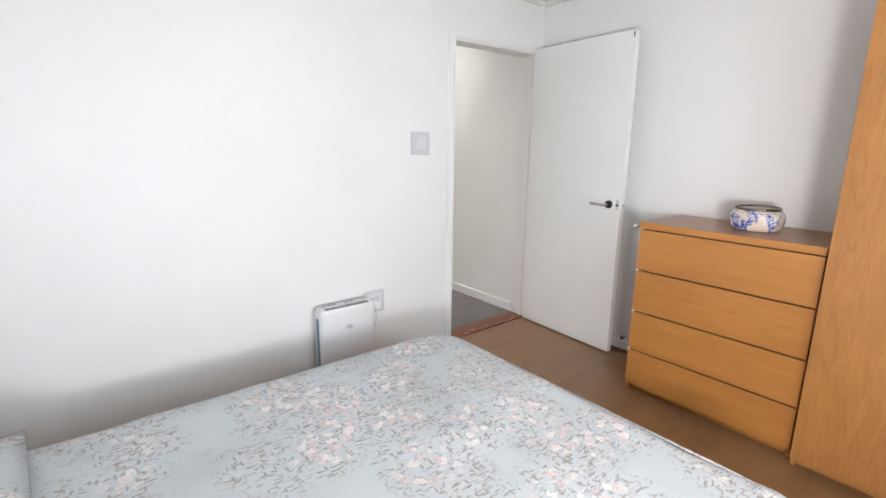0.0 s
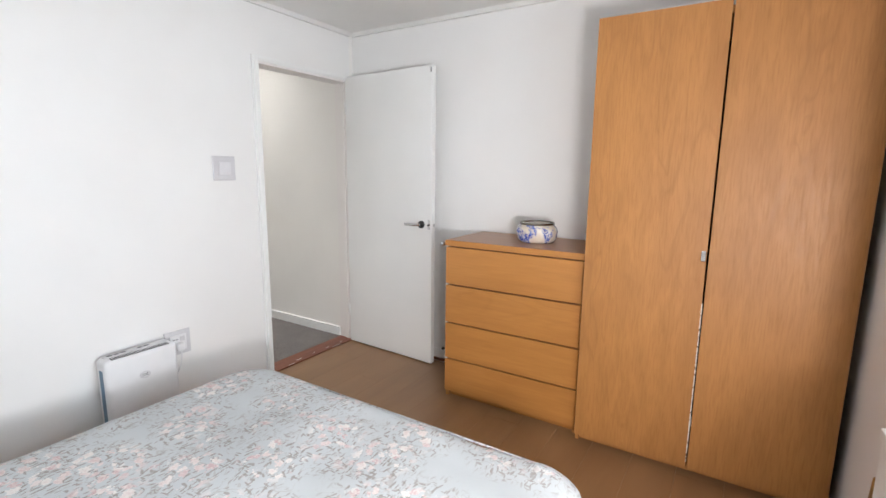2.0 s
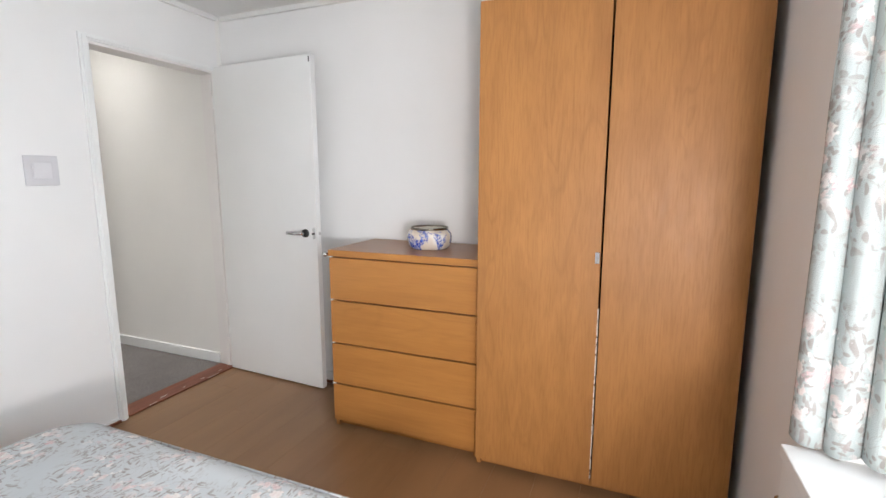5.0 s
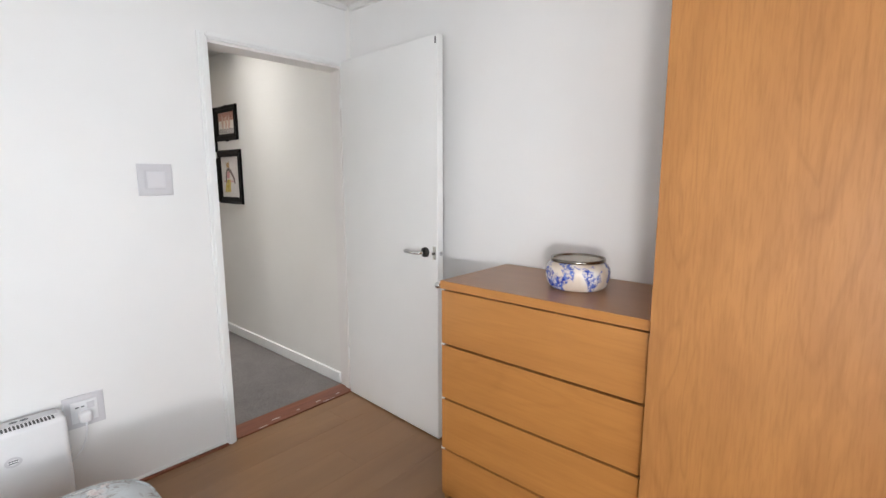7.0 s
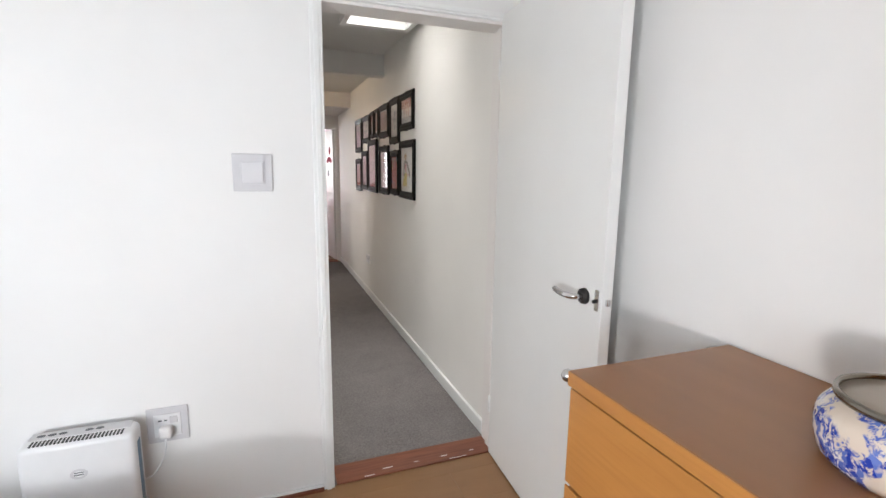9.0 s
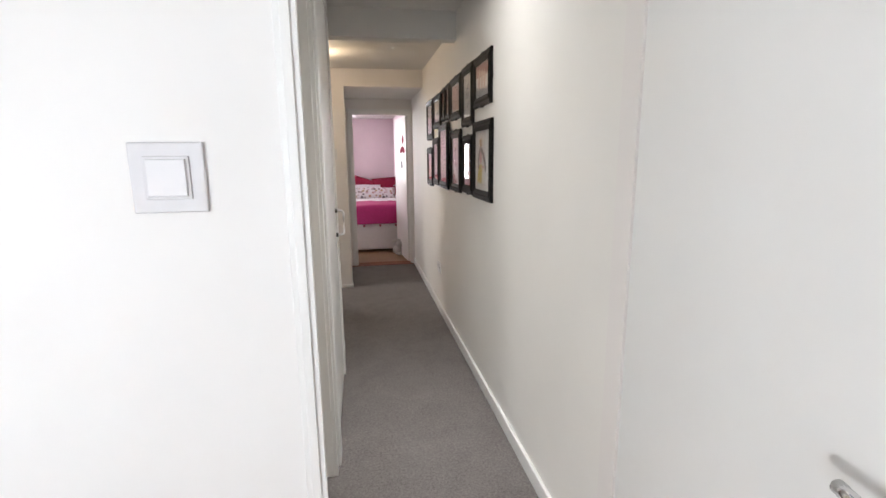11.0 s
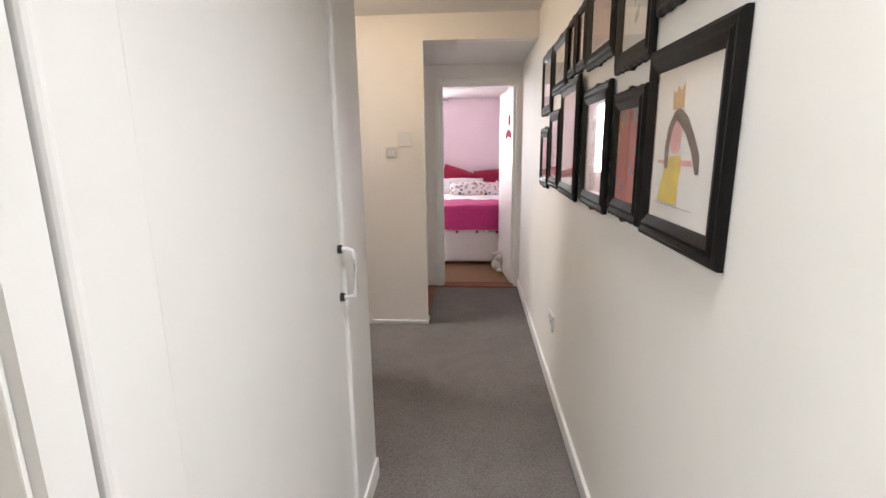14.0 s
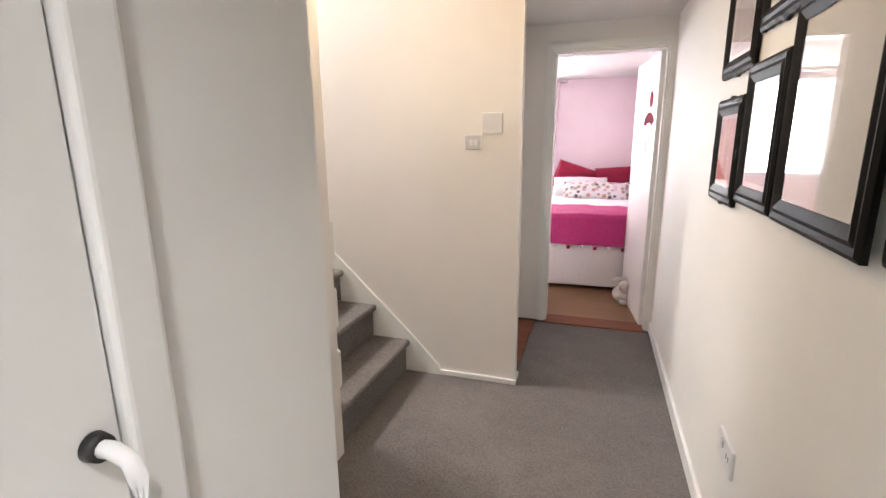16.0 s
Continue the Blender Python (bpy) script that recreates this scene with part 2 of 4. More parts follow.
BLACK = plain("black_plastic", (0.015, 0.015, 0.016), 0.4)
EBONY = plain("black_carved_wood", (0.008, 0.007, 0.0065), 0.5, 0.0, 0.5, 70)
EBONY.node_tree.nodes["Principled BSDF"].inputs["Specular IOR Level"].default_value = 0.12
PLASTIC = plain("white_plastic", (0.76, 0.76, 0.77), 0.35, 0.0, 0.02, 120, 0.012)
PLATE = plain("pale_grey_plastic", (0.62, 0.61, 0.63), 0.4, 0.0, 0.02, 120, 0.015)
GREYP = plain("dark_grey_plastic", (0.12, 0.13, 0.14), 0.45)
BLUEP = plain("slate_blue_plastic", (0.1, 0.2, 0.3), 0.4)
DARK = plain("dark_gap", (0.03, 0.018, 0.01), 0.8)
CHIPPED, nt_, b_ = material("chipped_pale_edge")
nt_.links.new(ramp(nt_, noise_tex(nt_, coords(nt_), 60, 3, 0.7), ((0.42, (0.08, 0.035, 0.012)), (0.48, (0.75, 0.7, 0.62)))), b_.inputs["Base Color"])
b_.inputs["Roughness"].default_value = 0.8
PAPER = plain("white_paper", (0.74, 0.72, 0.7), 0.8, 0.0, 0.05, 60, 0.03)
GLASS = pane_material()
PORCELAIN = porcelain_material()
LINEN = plain("white_linen", (0.78, 0.74, 0.76), 0.9, 0.0, 0.3, 40)
MAGENTA = plain("magenta_fleece", (0.46, 0.035, 0.17), 0.95, 0.0, 0.5, 300)
CRIMSON = plain("crimson_cotton", (0.32, 0.012, 0.05), 0.9, 0.0, 0.3, 200)
DIVAN = plain("white_divan_fabric", (0.7, 0.66, 0.66), 0.9, 0.0, 0.2, 300, 0.02)
TOY = plain("cream_plush", (0.7, 0.67, 0.64), 0.95, 0.0, 0.6, 150)
PRINTP, nt_, b_ = material("printed_pillow_cotton")
v_ = node(nt_, "ShaderNodeTexVoronoi", Scale=19)
nt_.links.new(coords(nt_), v_.inputs["Vector"])
spots_ = ramp(nt_, v_.outputs["Distance"], ((0.4, (1, 1, 1)), (0.5, (0, 0, 0))))
hues_ = ramp(nt_, v_.outputs["Color"], ((0.2, (0.14, 0.12, 0.13)), (0.4, (0.5, 0.36, 0.2)), (0.55, (0.45, 0.18, 0.24)), (0.7, (0.7, 0.64, 0.64)), (0.9, (0.3, 0.24, 0.22))))
nt_.links.new(mix(nt_, spots_, (0.74, 0.7, 0.72), hues_), b_.inputs["Base Color"])
b_.inputs["Roughness"].default_value = 0.9
BEIGE = plain("beige_painted_panel", (0.6, 0.56, 0.5), 0.5)

# ---- building blocks ----


def finish(bm, name, mat, smooth=False):
    me = bpy.data.meshes.new(name)
    bmesh.ops.recalc_face_normals(bm, faces=bm.faces)
    bm.to_mesh(me)
    bm.free()
    for m in (mat if isinstance(mat, (list, tuple)) else (mat,)):
        me.materials.append(m)
    if smooth:
        for p in me.polygons:
            p.use_smooth = True
    return me


def part(name, bm, mat, parent=None, label="", smooth=False):
    ob = new(name, finish(bm, name, mat, smooth))
    if parent is not None:
        ob.parent = parent
    return tagged(ob, label)


def thing(name, label, category, at=(0, 0, 0), group="", kind=""):
    ob = new(name)
    ob.empty_display_size = 0.05
    ob.location = at
    return tagged(ob, label, category, group, kind)


def add_box(bm, x0, x1, y0, y1, z0, z1, bevel=0.0, segs=2):
    made = bmesh.ops.create_cube(bm, size=1.0)["verts"]
    for v in made:
        v.co = Vector(((x0 + x1) / 2 + v.co.x * (x1 - x0), (y0 + y1) / 2 + v.co.y * (y1 - y0), (z0 + z1) / 2 + v.co.z * (z1 - z0)))
    if bevel:
        edges = list({e for v in made for e in v.link_edges})
        bmesh.ops.bevel(bm, geom=edges, offset=bevel, segments=segs, affect="EDGES", profile=0.5)
    return bm


def box(x0, x1, y0, y1, z0, z1, bevel=0.0, segs=2):
    return add_box(bmesh.new(), x0, x1, y0, y1, z0, z1, bevel, segs)


def boxes(*dims):
    bm = bmesh.new()
    for d in dims:
        add_box(bm, *d)
    return bm


def add_rod(bm, a, b, r, r2=None, segs=16):
    a, b = Vector(a), Vector(b)
    m = Matrix.Translation((a + b) / 2) @ (b - a).to_track_quat("Z", "Y").to_matrix().to_4x4()
    bmesh.ops.create_cone(bm, cap_ends=True, segments=segs, radius1=r, radius2=r if r2 is None else r2, depth=(b - a).length, matrix=m)
    return bm


def rod(a, b, r, r2=None, segs=16):
    return add_rod(bmesh.new(), a, b, r, r2, segs)


def add_ball(bm, c, r, scale=(1, 1, 1), segs=16):
    bmesh.ops.create_uvsphere(bm, u_segments=segs, v_segments=segs // 2 + 2, radius=r, matrix=Matrix.Translation(c) @ Matrix.Diagonal((*scale, 1)))
    return bm


def ball(c, r, scale=(1, 1, 1), segs=16):
    return add_ball(bmesh.new(), c, r, scale, segs)


def tube(points, r, segs=10):
    """A round bar swept along a line of points."""
    bm = bmesh.new()
    pts = [Vector(p) for p in points]
    rings = []
    for i, p in enumerate(pts):
        d = (pts[min(i + 1, len(pts) - 1)] - pts[max(i - 1, 0)]).normalized()
        q = d.to_track_quat("Z", "Y")
        rings.append([bm.verts.new(p + q @ Vector((r * math.cos(a), r * math.sin(a), 0))) for a in [2 * math.pi * k / segs for k in range(segs)]])
    for a, b in zip(rings, rings[1:]):
        for k in range(segs):
            bm.faces.new((a[k], a[(k + 1) % segs], b[(k + 1) % segs], b[k]))
    bm.faces.new(rings[0])
    bm.faces.new(rings[-1])
    return bm


def lathe(profile, segs=48, ring=False):
    bm = bmesh.new()
    rings = [[bm.verts.new((r * math.cos(2 * math.pi * k / segs), r * math.sin(2 * math.pi * k / segs), z)) for k in range(segs)] for r, z in profile]
    for a, b in zip(rings, rings[1:] + rings[:1] if ring else rings[1:]):
        for k in range(segs):
            bm.faces.new((a[k], a[(k + 1) % segs], b[(k + 1) % segs], b[k]))
    if not ring:
        bm.faces.new(rings[0])
        bm.faces.new(rings[-1])
    return bm


def extrude_outline(outline, place, depth):
    """A flat shape from an outline (u, v), placed by a function to 3D, with thickness along the vector depth."""
    bm = bmesh.new()
    a = [bm.verts.new(place(u, v)) for u, v in outline]
    b = [bm.verts.new(Vector(place(u, v)) + Vector(depth)) for u, v in outline]
    bm.faces.new(a)
    bm.faces.new(b[::-1])
    for i in range(len(a)):
        j = (i + 1) % len(a)
        bm.faces.new((a[i], a[j], b[j], b[i]))
    return bm


def structure(name, bm, mat, label, category, smooth=False):
    return tagged(part(name, bm, mat, smooth=smooth), label, category, kind="structure")


# ---- large structure ----
EAST, NORTH, SOUTH, WEST = 3.13, 2.67, -0.30, -0.36      # bedroom faces
DX0, DX1, DZ = 2.338, 3.118, 1.985                        # bedroom doorway
HZ, CZ, LZ = 2.325, 2.33, 2.25                           # ceiling heights: bedroom, corridor, landing
FARY, FX0, FX1, FZ = 7.72, 2.385, 3.092, 1.905            # far doorway
STAIRY = 6.685
BACK, PZ = 10.7, 2.07                                    # pink room

structure("wall_east", box(EAST + 0.035, EAST + 0.16, -0.65, NORTH, -0.05, 2.5), WALL, "white painted plaster wall", "wall")
structure("wall_corridor_east", box(EAST, EAST + 0.16, NORTH, BACK + 0.12, -0.05, 2.5), CORRIDOR, "long cream painted corridor wall hung with pictures", "wall")
structure("wall_north", boxes((WEST, 2.04, NORTH, 2.80, 0, 2.45), (2.04, DX0 - 0.006, NORTH, 2.69, 0, 2.45), (DX1, EAST, NORTH, 2.80, 0, 2.45), (DX0 - 0.006, DX1, NORTH, 2.80, DZ, 2.45)), WALL, "white painted bedroom wall with a doorway", "wall")
structure("wall_west", box(WEST - 0.12, WEST, -0.65, 2.80, 0, 2.45), WALL, "white painted bedroom wall", "wall")
WX0, WX1, WZ0, WZ1 = 0.05, 1.90, 0.73, 2.06
structure("wall_south", boxes((WEST, WX0, -0.60, SOUTH, 0, 2.45), (WX1, EAST + 0.035, -0.60, SOUTH, 0, 2.45), (WX0, WX1, -0.60, SOUTH, 0, WZ0 - 0.03), (WX0, WX1, -0.60, SOUTH, WZ1, 2.45), (WX0, WX1, -0.60, -0.44, WZ0 - 0.03, 0.86)), WALL, "white painted wall with a window recess", "wall")
structure("ceiling_bedroom", box(WEST, EAST + 0.035, SOUTH - 0.3, NORTH, HZ, HZ + 0.1), CEIL, "white painted bedroom ceiling", "ceiling")
structure("ceiling_corridor", boxes((2.16, DX0, 2.69, 2.80, CZ, CZ + 0.6), (1.9, 2.66, 2.80, 4.96, CZ, CZ + 0.6), (3.06, EAST, 2.80, 4.96, CZ, CZ + 0.6), (2.66, 3.06, 2.80, 3.10, CZ, CZ + 0.6), (2.66, 3.06, 4.06, 4.96, CZ, CZ + 0.6)), CEIL, "white painted corridor ceiling with an added shaft above the hatch", "ceiling")
structure("beam", box(1.9, EAST, 4.96, 5.06, 2.15, 2.45), CEIL, "white painted boxed ceiling beam", "beam")
structure("ceiling_landing", boxes((1.72, EAST, 5.06, STAIRY, LZ, LZ + 0.12), (0.9, 1.72, 5.06, 5.77, LZ, LZ + 0.12)), CEIL, "cream lit landing ceiling", "ceiling")
structure("wall_corridor_recess", box(2.04, 2.16, 2.69, 3.56, 0, 2.45), CREAM, "cream painted corridor wall", "wall")
structure("wall_cupboard", boxes((1.9, 2.283, 3.56, 4.93, 0, 2.45)), GLOSS, "white painted built-in cupboard front", "wall")
structure("wall_hall_west", box(0.9, 1.0, 4.93, 5.77, 0, 2.45), HALL, "cream painted hall wall", "wall")
structure("wall_hall_south", box(0.9, 1.9, 4.83, 4.93, 0, 2.45), HALL, "cream painted hall wall", "wall")
structure("wall_stair_near", box(-1.4, 1.72, 5.77, 5.87, 0, 4.3), HALL, "cream painted stair wall", "wall")
structure("wall_stair_far", boxes((-1.4, 2.325, STAIRY, 6.80, 0, 4.3)), HALL, "cream painted wall beside the stairs", "wall")
structure("wall_stair_head", box(-1.5, -1.4, 5.77, 6.80, 0, 4.3), HALL, "cream painted stairwell wall", "wall")
structure("wall_stair_upper", box(1.72, 1.82, 5.87, STAIRY, LZ + 0.12, 4.3), HALL, "cream painted upper stairwell wall", "wall")
structure("ceiling_stairwell", box(-1.5, 1.82, 5.77, 6.80, 4.3, 4.4), CEIL, "white stairwell ceiling", "ceiling")
structure("header", box(2.325, EAST, STAIRY, 6.80, 2.08, 2.45), HALL, "cream painted bulkhead", "bulkhead")
structure("ceiling_recess", box(2.09, EAST, 6.80, FARY, 2.08, 2.2), CEIL, "white recess ceiling", "ceiling")
structure("wall_recess_west", boxes((2.09, 2.19, 6.80, 6.90, 0, 2.2), (2.09, 2.19, 7.63, FARY, 0, 2.2), (2.09, 2.19, 6.90, 7.63, 1.95, 2.2)), GLOSS, "white painted recess wall with a doorway", "wall")
# Assumed, unseen room that encloses the added recess lamp.
structure("wall_side_room", boxes((1.0, 1.1, 6.80, FARY, 0, 2.2), (1.1, 2.09, 6.80, 6.82, 0, 2.2)), HALL, "cream painted side room wall", "wall")
structure("ceiling_side_room", box(1.0, 2.09, 6.82, FARY, 2.08, 2.2), CEIL, "white side room ceiling", "ceiling")
structure("floor_side_room", box(1.1, 2.19, 6.82, FARY - 0.002, -0.05, -0.002), LAMINATE, "brown laminate floor", "floor")
structure("wall_far", boxes((0.5, FX0, FARY, 7.84, 0, 2.2), (FX1, EAST, FARY, 7.84, 0, 2.2), (FX0, FX1, FARY, 7.84, FZ, 2.2)), HALL, "cream painted wall with a doorway", "wall")
structure("wall_pink_west", box(0.4, 0.5, 7.72, BACK + 0.12, 0, 2.2), PINKW, "pink painted bedroom wall", "wall")
structure("wall_pink_back", boxes((0.5, 1.05, BACK, BACK + 0.12, 0, 2.2), (2.05, EAST, BACK, BACK + 0.12, 0, 2.2), (1.05, 2.05, BACK, BACK + 0.12, 0, 0.9), (1.05, 2.05, BACK, BACK + 0.12, 2.0, 2.2)), PINKW, "pink painted bedroom wall with a window", "wall")
structure("wall_pink_east", box(EAST - 0.015, EAST - 0.002, 7.845, BACK, 0, PZ), PINKW, "pink painted bedroom wall", "wall")
structure("ceiling_pink", box(0.5, EAST, 7.84, BACK, PZ, PZ + 0.1), CEIL, "white ceiling of the pink bedroom", "ceiling")
structure("carpet", boxes((2.16, DX0 + 0.012, 2.69, 2.80, -0.05, 0.0), (1.9, EAST, 2.80, 6.80, -0.05, 0.0), (2.19, EAST, 6.80, FARY - 0.055, -0.05, 0.0), (0.9, 1.9, 4.93, 6.80, -0.05, 0.0)), CARPET, "worn grey loop-pile corridor carpet", "carpet")
structure("ground", box(-40, 40, -40, 50, -0.4, -0.3), plain("garden_ground", (0.08, 0.1, 0.05), 0.95), "grassy ground outside", "ground")

# ---- trims ----


def architrave(name, x0, x1, z1, y, side, width, label, head=None):
    """A moulded door surround on the wall face at y; side is -1 for a face that looks to -y."""
    bm = bmesh.new()
    k = (head or width) / width
    for depth, a, b in ((0.014, 0.0, width), (0.021, width * 0.28, width * 0.72)):
        ys = sorted((y, y + side * depth))
        add_box(bm, x0 - b, x0 - a, *ys, 0, z1 + b * k, 0.002)
        add_box(bm, x1 + a, x1 + b, *ys, 0, z1 + b * k, 0.002)
        add_box(bm, x0 - a, x1 + a, *ys, z1 + a * k, z1 + b * k, 0.002)
    return structure(name, bm, GLOSS, label, "door frame")


architrave("trim_bedroom_door", DX0, DX1, DZ, NORTH, -1, 0.046, "white gloss moulded door surround", 0.03)
structure("trim_door_lining", boxes((DX1 - 0.012, DX1, 2.672, 2.798, 0, DZ), (DX0, DX1 - 0.012, 2.672, 2.798, DZ - 0.012, DZ), (DX1 - 0.024, DX1 - 0.012, 2.70, 2.735, 0, DZ - 0.012)), HALL, "cream painted door lining with a stop", "door frame")
architrave("trim_far_door", FX0, FX1, FZ, FARY, -1, 0.055, "white gloss moulded door surround")
structure("trim_far_lining", boxes((FX0, FX0 + 0.012, FARY + 0.002, 7.838, 0, FZ), (FX1 - 0.012, FX1, FARY + 0.002, 7.838, 0, FZ), (FX0 + 0.012, FX1 - 0.012, FARY + 0.002, 7.838, FZ - 0.012, FZ)), GLOSS, "white gloss door lining", "door frame")


def skirting(name, x0, x1, y0, y1, h=0.075, mat=None):
    bm = box(x0, x1, y0, y1, 0, h, 0.004)
    return structure(name, bm, mat or GLOSS, "white gloss skirting board", "skirting")


skirting("baseboard_north", WEST, DX0 - 0.047, NORTH - 0.01, NORTH, 0.024)
skirting("baseboard_east", EAST + 0.021, EAST + 0.035, SOUTH, 1.98, 0.07)
structure("trim_floor_bead", boxes((WEST, DX0 - 0.045, NORTH - 0.024, NORTH - 0.0105, 0, 0.012), (EAST + 0.006, EAST + 0.0205, 1.56, 2.66, 0, 0.014)), REDWOOD, "brown wooden floor bead along the wall", "trim")
skirting("baseboard_south", 1.98, 2.62, SOUTH, SOUTH + 0.014, 0.07)
skirting("baseboard_corridor", EAST - 0.016, EAST, 2.825, FARY - 0.03, 0.075)
skirting("baseboard_recess", 2.16, 2.174, 2.825, 3.555)
skirting("baseboard_cupboard", 2.283, 2.295, 4.613, 4.93, 0.09)
skirting("baseboard_stair", 1.90, 2.34, STAIRY - 0.015, STAIRY, 0.03)
skirting("baseboard_corner", 2.325, 2.338, STAIRY, 6.79, 0.03)
structure("coving", boxes((WEST, EAST, NORTH - 0.022, NORTH, HZ - 0.028, HZ), (EAST + 0.013, EAST + 0.035, SOUTH, NORTH - 0.022, HZ - 0.028, HZ)), CEIL, "narrow white ceiling trim", "coving")
structure("trim_corner_bead", box(2.326, 2.334, STAIRY - 0.006, STAIRY, 0.03, 2.08), GLOSS, "white corner bead", "trim")
structure("threshold", box(DX0 + 0.012, DX1 - 0.012, 2.665, 2.80, 0, 0.009, 0.003), REDWOOD, "worn red-brown wooden threshold with paint flecks", "threshold")
structure("threshold_far", box(FX0 + 0.012, FX1 - 0.012, FARY - 0.055, 7.84, -0.05, 0.008, 0.003), REDWOOD, "worn red-brown wooden threshold", "threshold")
structure("threshold_recess", box(2.19, 2.32, 6.805, FARY - 0.06, 0, 0.008, 0.003), REDWOOD, "worn red-brown wooden threshold", "threshold")
structure("floor_pink_room", box(0.5, EAST, 7.84, BACK, -0.05, 0.004), LAMINATE, "brown laminate floor", "floor")


# ---- doors ----


def lever(parent, x, y, z, out, along):
    """A lever handle on a round black rose; out: the way it sticks out, along: the way the lever runs."""
    o, a = Vector(out), Vector(along)
    c = Vector((x, y, z))
    part("rose", rod(c, c + o * 0.012, 0.026, 0.024, 24), BLACK, parent, "black round rose", True)
    pts = [c + o * s for s in (0.01, 0.035)] + [c + o * (0.048 + 0.006 * math.sin(k)) + a * (0.012 + 0.024 * k) for k in range(5)]
    part("lever", tube(pts, 0.0095), CHROME, parent, "chrome lever", True)


def door_leaf(name, hinge, end, z1, label, mat=None):
    hx, hy = hinge
    d = thing(name, label, "door", (hx, hy, 0), kind="structure")
    length = (Vector(end) - Vector(hinge)).length
    turn = math.atan2(end[1] - hy, end[0] - hx)
    d.rotation_euler = (0, 0, turn)
    part("panel", box(0, length, -0.019, 0.019, 0.008, z1, 0.0025), mat or GLOSS, d)
    return d, length


# bedroom door, local x runs from hinge to free edge, +y side faces the wall behind
door1, L1 = door_leaf("door_1", (3.098, 2.665), (3.053, 1.872), 2.008, "white flush door standing wide open against the wall")
S = -1
lever(door1, L1 - 0.085, S * 0.019, 0.985, (0, S, 0), (-1, 0, 0))
lever(door1, L1 - 0.085, -S * 0.019, 0.985, (0, -S * 0.55, 0), (-1, 0, 0))
part("lock_plate", box(L1 - 0.03, L1 - 0.012, S * 0.021 - 0.002, S * 0.021 + 0.002, 0.955, 1.02, 0.001), CHROME, door1, "small steel snib plate")
part("snib", rod((L1 - 0.021, S * 0.021, 0.985), (L1 - 0.021, S * 0.034, 0.985), 0.006), BLACK, door1, smooth=True)
part("latch", box(L1 - 0.001, L1 + 0.01, -0.006, 0.006, 0.975, 0.995, 0.002), CHROME, door1, "steel latch bolt")
for hz in (0.22, 1.75):
    part("hinge", rod((0.0, S * 0.022, hz), (0.0, S * 0.022, hz + 0.08), 0.005), GLOSS, door1, "painted butt hinge", True)
part("top_hook", box(L1 - 0.012, L1 - 0.008, S * 0.021 - 0.002, S * 0.021 + 0.002, 1.965, 1.995), BLACK, door1, "small black pin")

door2 = thing("door_2", "closed white flush cupboard door with a tubular pull", "door", (2.283, 3.73, 0), kind="structure")
part("panel", box(0, 0.012, 0.016, 0.825, 0.012, 2.2, 0.003), GLOSS, door2)
structure("trim_cupboard", boxes((2.283, 2.296, 3.56, 3.612, 0, 2.33), (2.283, 2.309, 3.616, 3.738, 0, 2.33, 0.009, 3), (2.283, 2.306, 4.558, 4.610, 0.0, 2.33, 0.007, 3), (2.283, 2.300, 3.738, 4.558, 2.21, 2.33)), GLOSS, "white gloss cupboard frame", "door frame")
pull = part("pull_handle", tube([(0.012, 0.80, 1.07), (0.035, 0.80, 1.072), (0.054, 0.80, 1.066), (0.06, 0.80, 1.05), (0.06, 0.80, 0.945), (0.054, 0.80, 0.929), (0.035, 0.80, 0.923), (0.012, 0.80, 0.925)], 0.008), PLASTIC, door2, "white D-shaped pull", True)
for hz in (0.924, 1.071):
    part("collar", rod((0.012, 0.80, hz), (0.024, 0.80, hz), 0.0135, 0.012, 20), BLACK, pull, "black collar", True)

side = structure("trim_cupboard_side", boxes((2.162, 2.226, 3.548, 3.56, 0, 2.33, 0.005, 3), (2.2262, 2.2828, 3.553, 3.5598, 0, 2.33, 0.003, 2)), GLOSS, "white gloss moulded boards on the cupboard side", "trim")
for hz in (0.66, 1.63):
    part("hinge", box(2.172, 2.18, 3.5455, 3.5485, hz, hz + 0.055, 0.001), SATIN, side, "small steel hinge leaf")

door3, L3 = door_leaf("door_3", (3.072, 7.80), (2.985, 8.52), 1.89, "white flush door opened into the pink bedroom")
part("lever", tube([(L3 - 0.06, S * -0.019, 0.98), (L3 - 0.06, S * -0.06, 0.98), (L3 - 0.15, S * -0.06, 0.98)], 0.008), CHROME, door3, "chrome lever", True)


def arc_shape(n, fn):
    return [fn(i / n) for i in range(n)]


stick = lambda u, v: (u, 0.0225, v)
petal = arc_shape(20, lambda s: (0.17 + 0.05 * math.sin(2 * math.pi * s), 1.60 + 0.055 * math.cos(2 * math.pi * s)))
part("oval_sticker", extrude_outline(petal, stick, (0, -0.003, 0)), CRIMSON, door3, "crimson oval cut-out")
crescent = arc_shape(16, lambda s: (0.2 + 0.15 * math.cos(math.pi * s), 1.43 + 0.085 * math.sin(math.pi * s))) + arc_shape(12, lambda s: (0.2 - 0.08 * math.cos(math.pi * s), 1.415 + 0.03 * math.sin(math.pi * s)))
part("crescent_sticker", extrude_outline(crescent, stick, (0, -0.003, 0)), CRIMSON, door3, "crimson scalloped cut-out")
part("grey_sticker", extrude_outline([(0.22, 1.24), (0.30, 1.23), (0.31, 1.31), (0.23, 1.325)], stick, (0, -0.003, 0)), GREYP, door3, "grey cut-out")


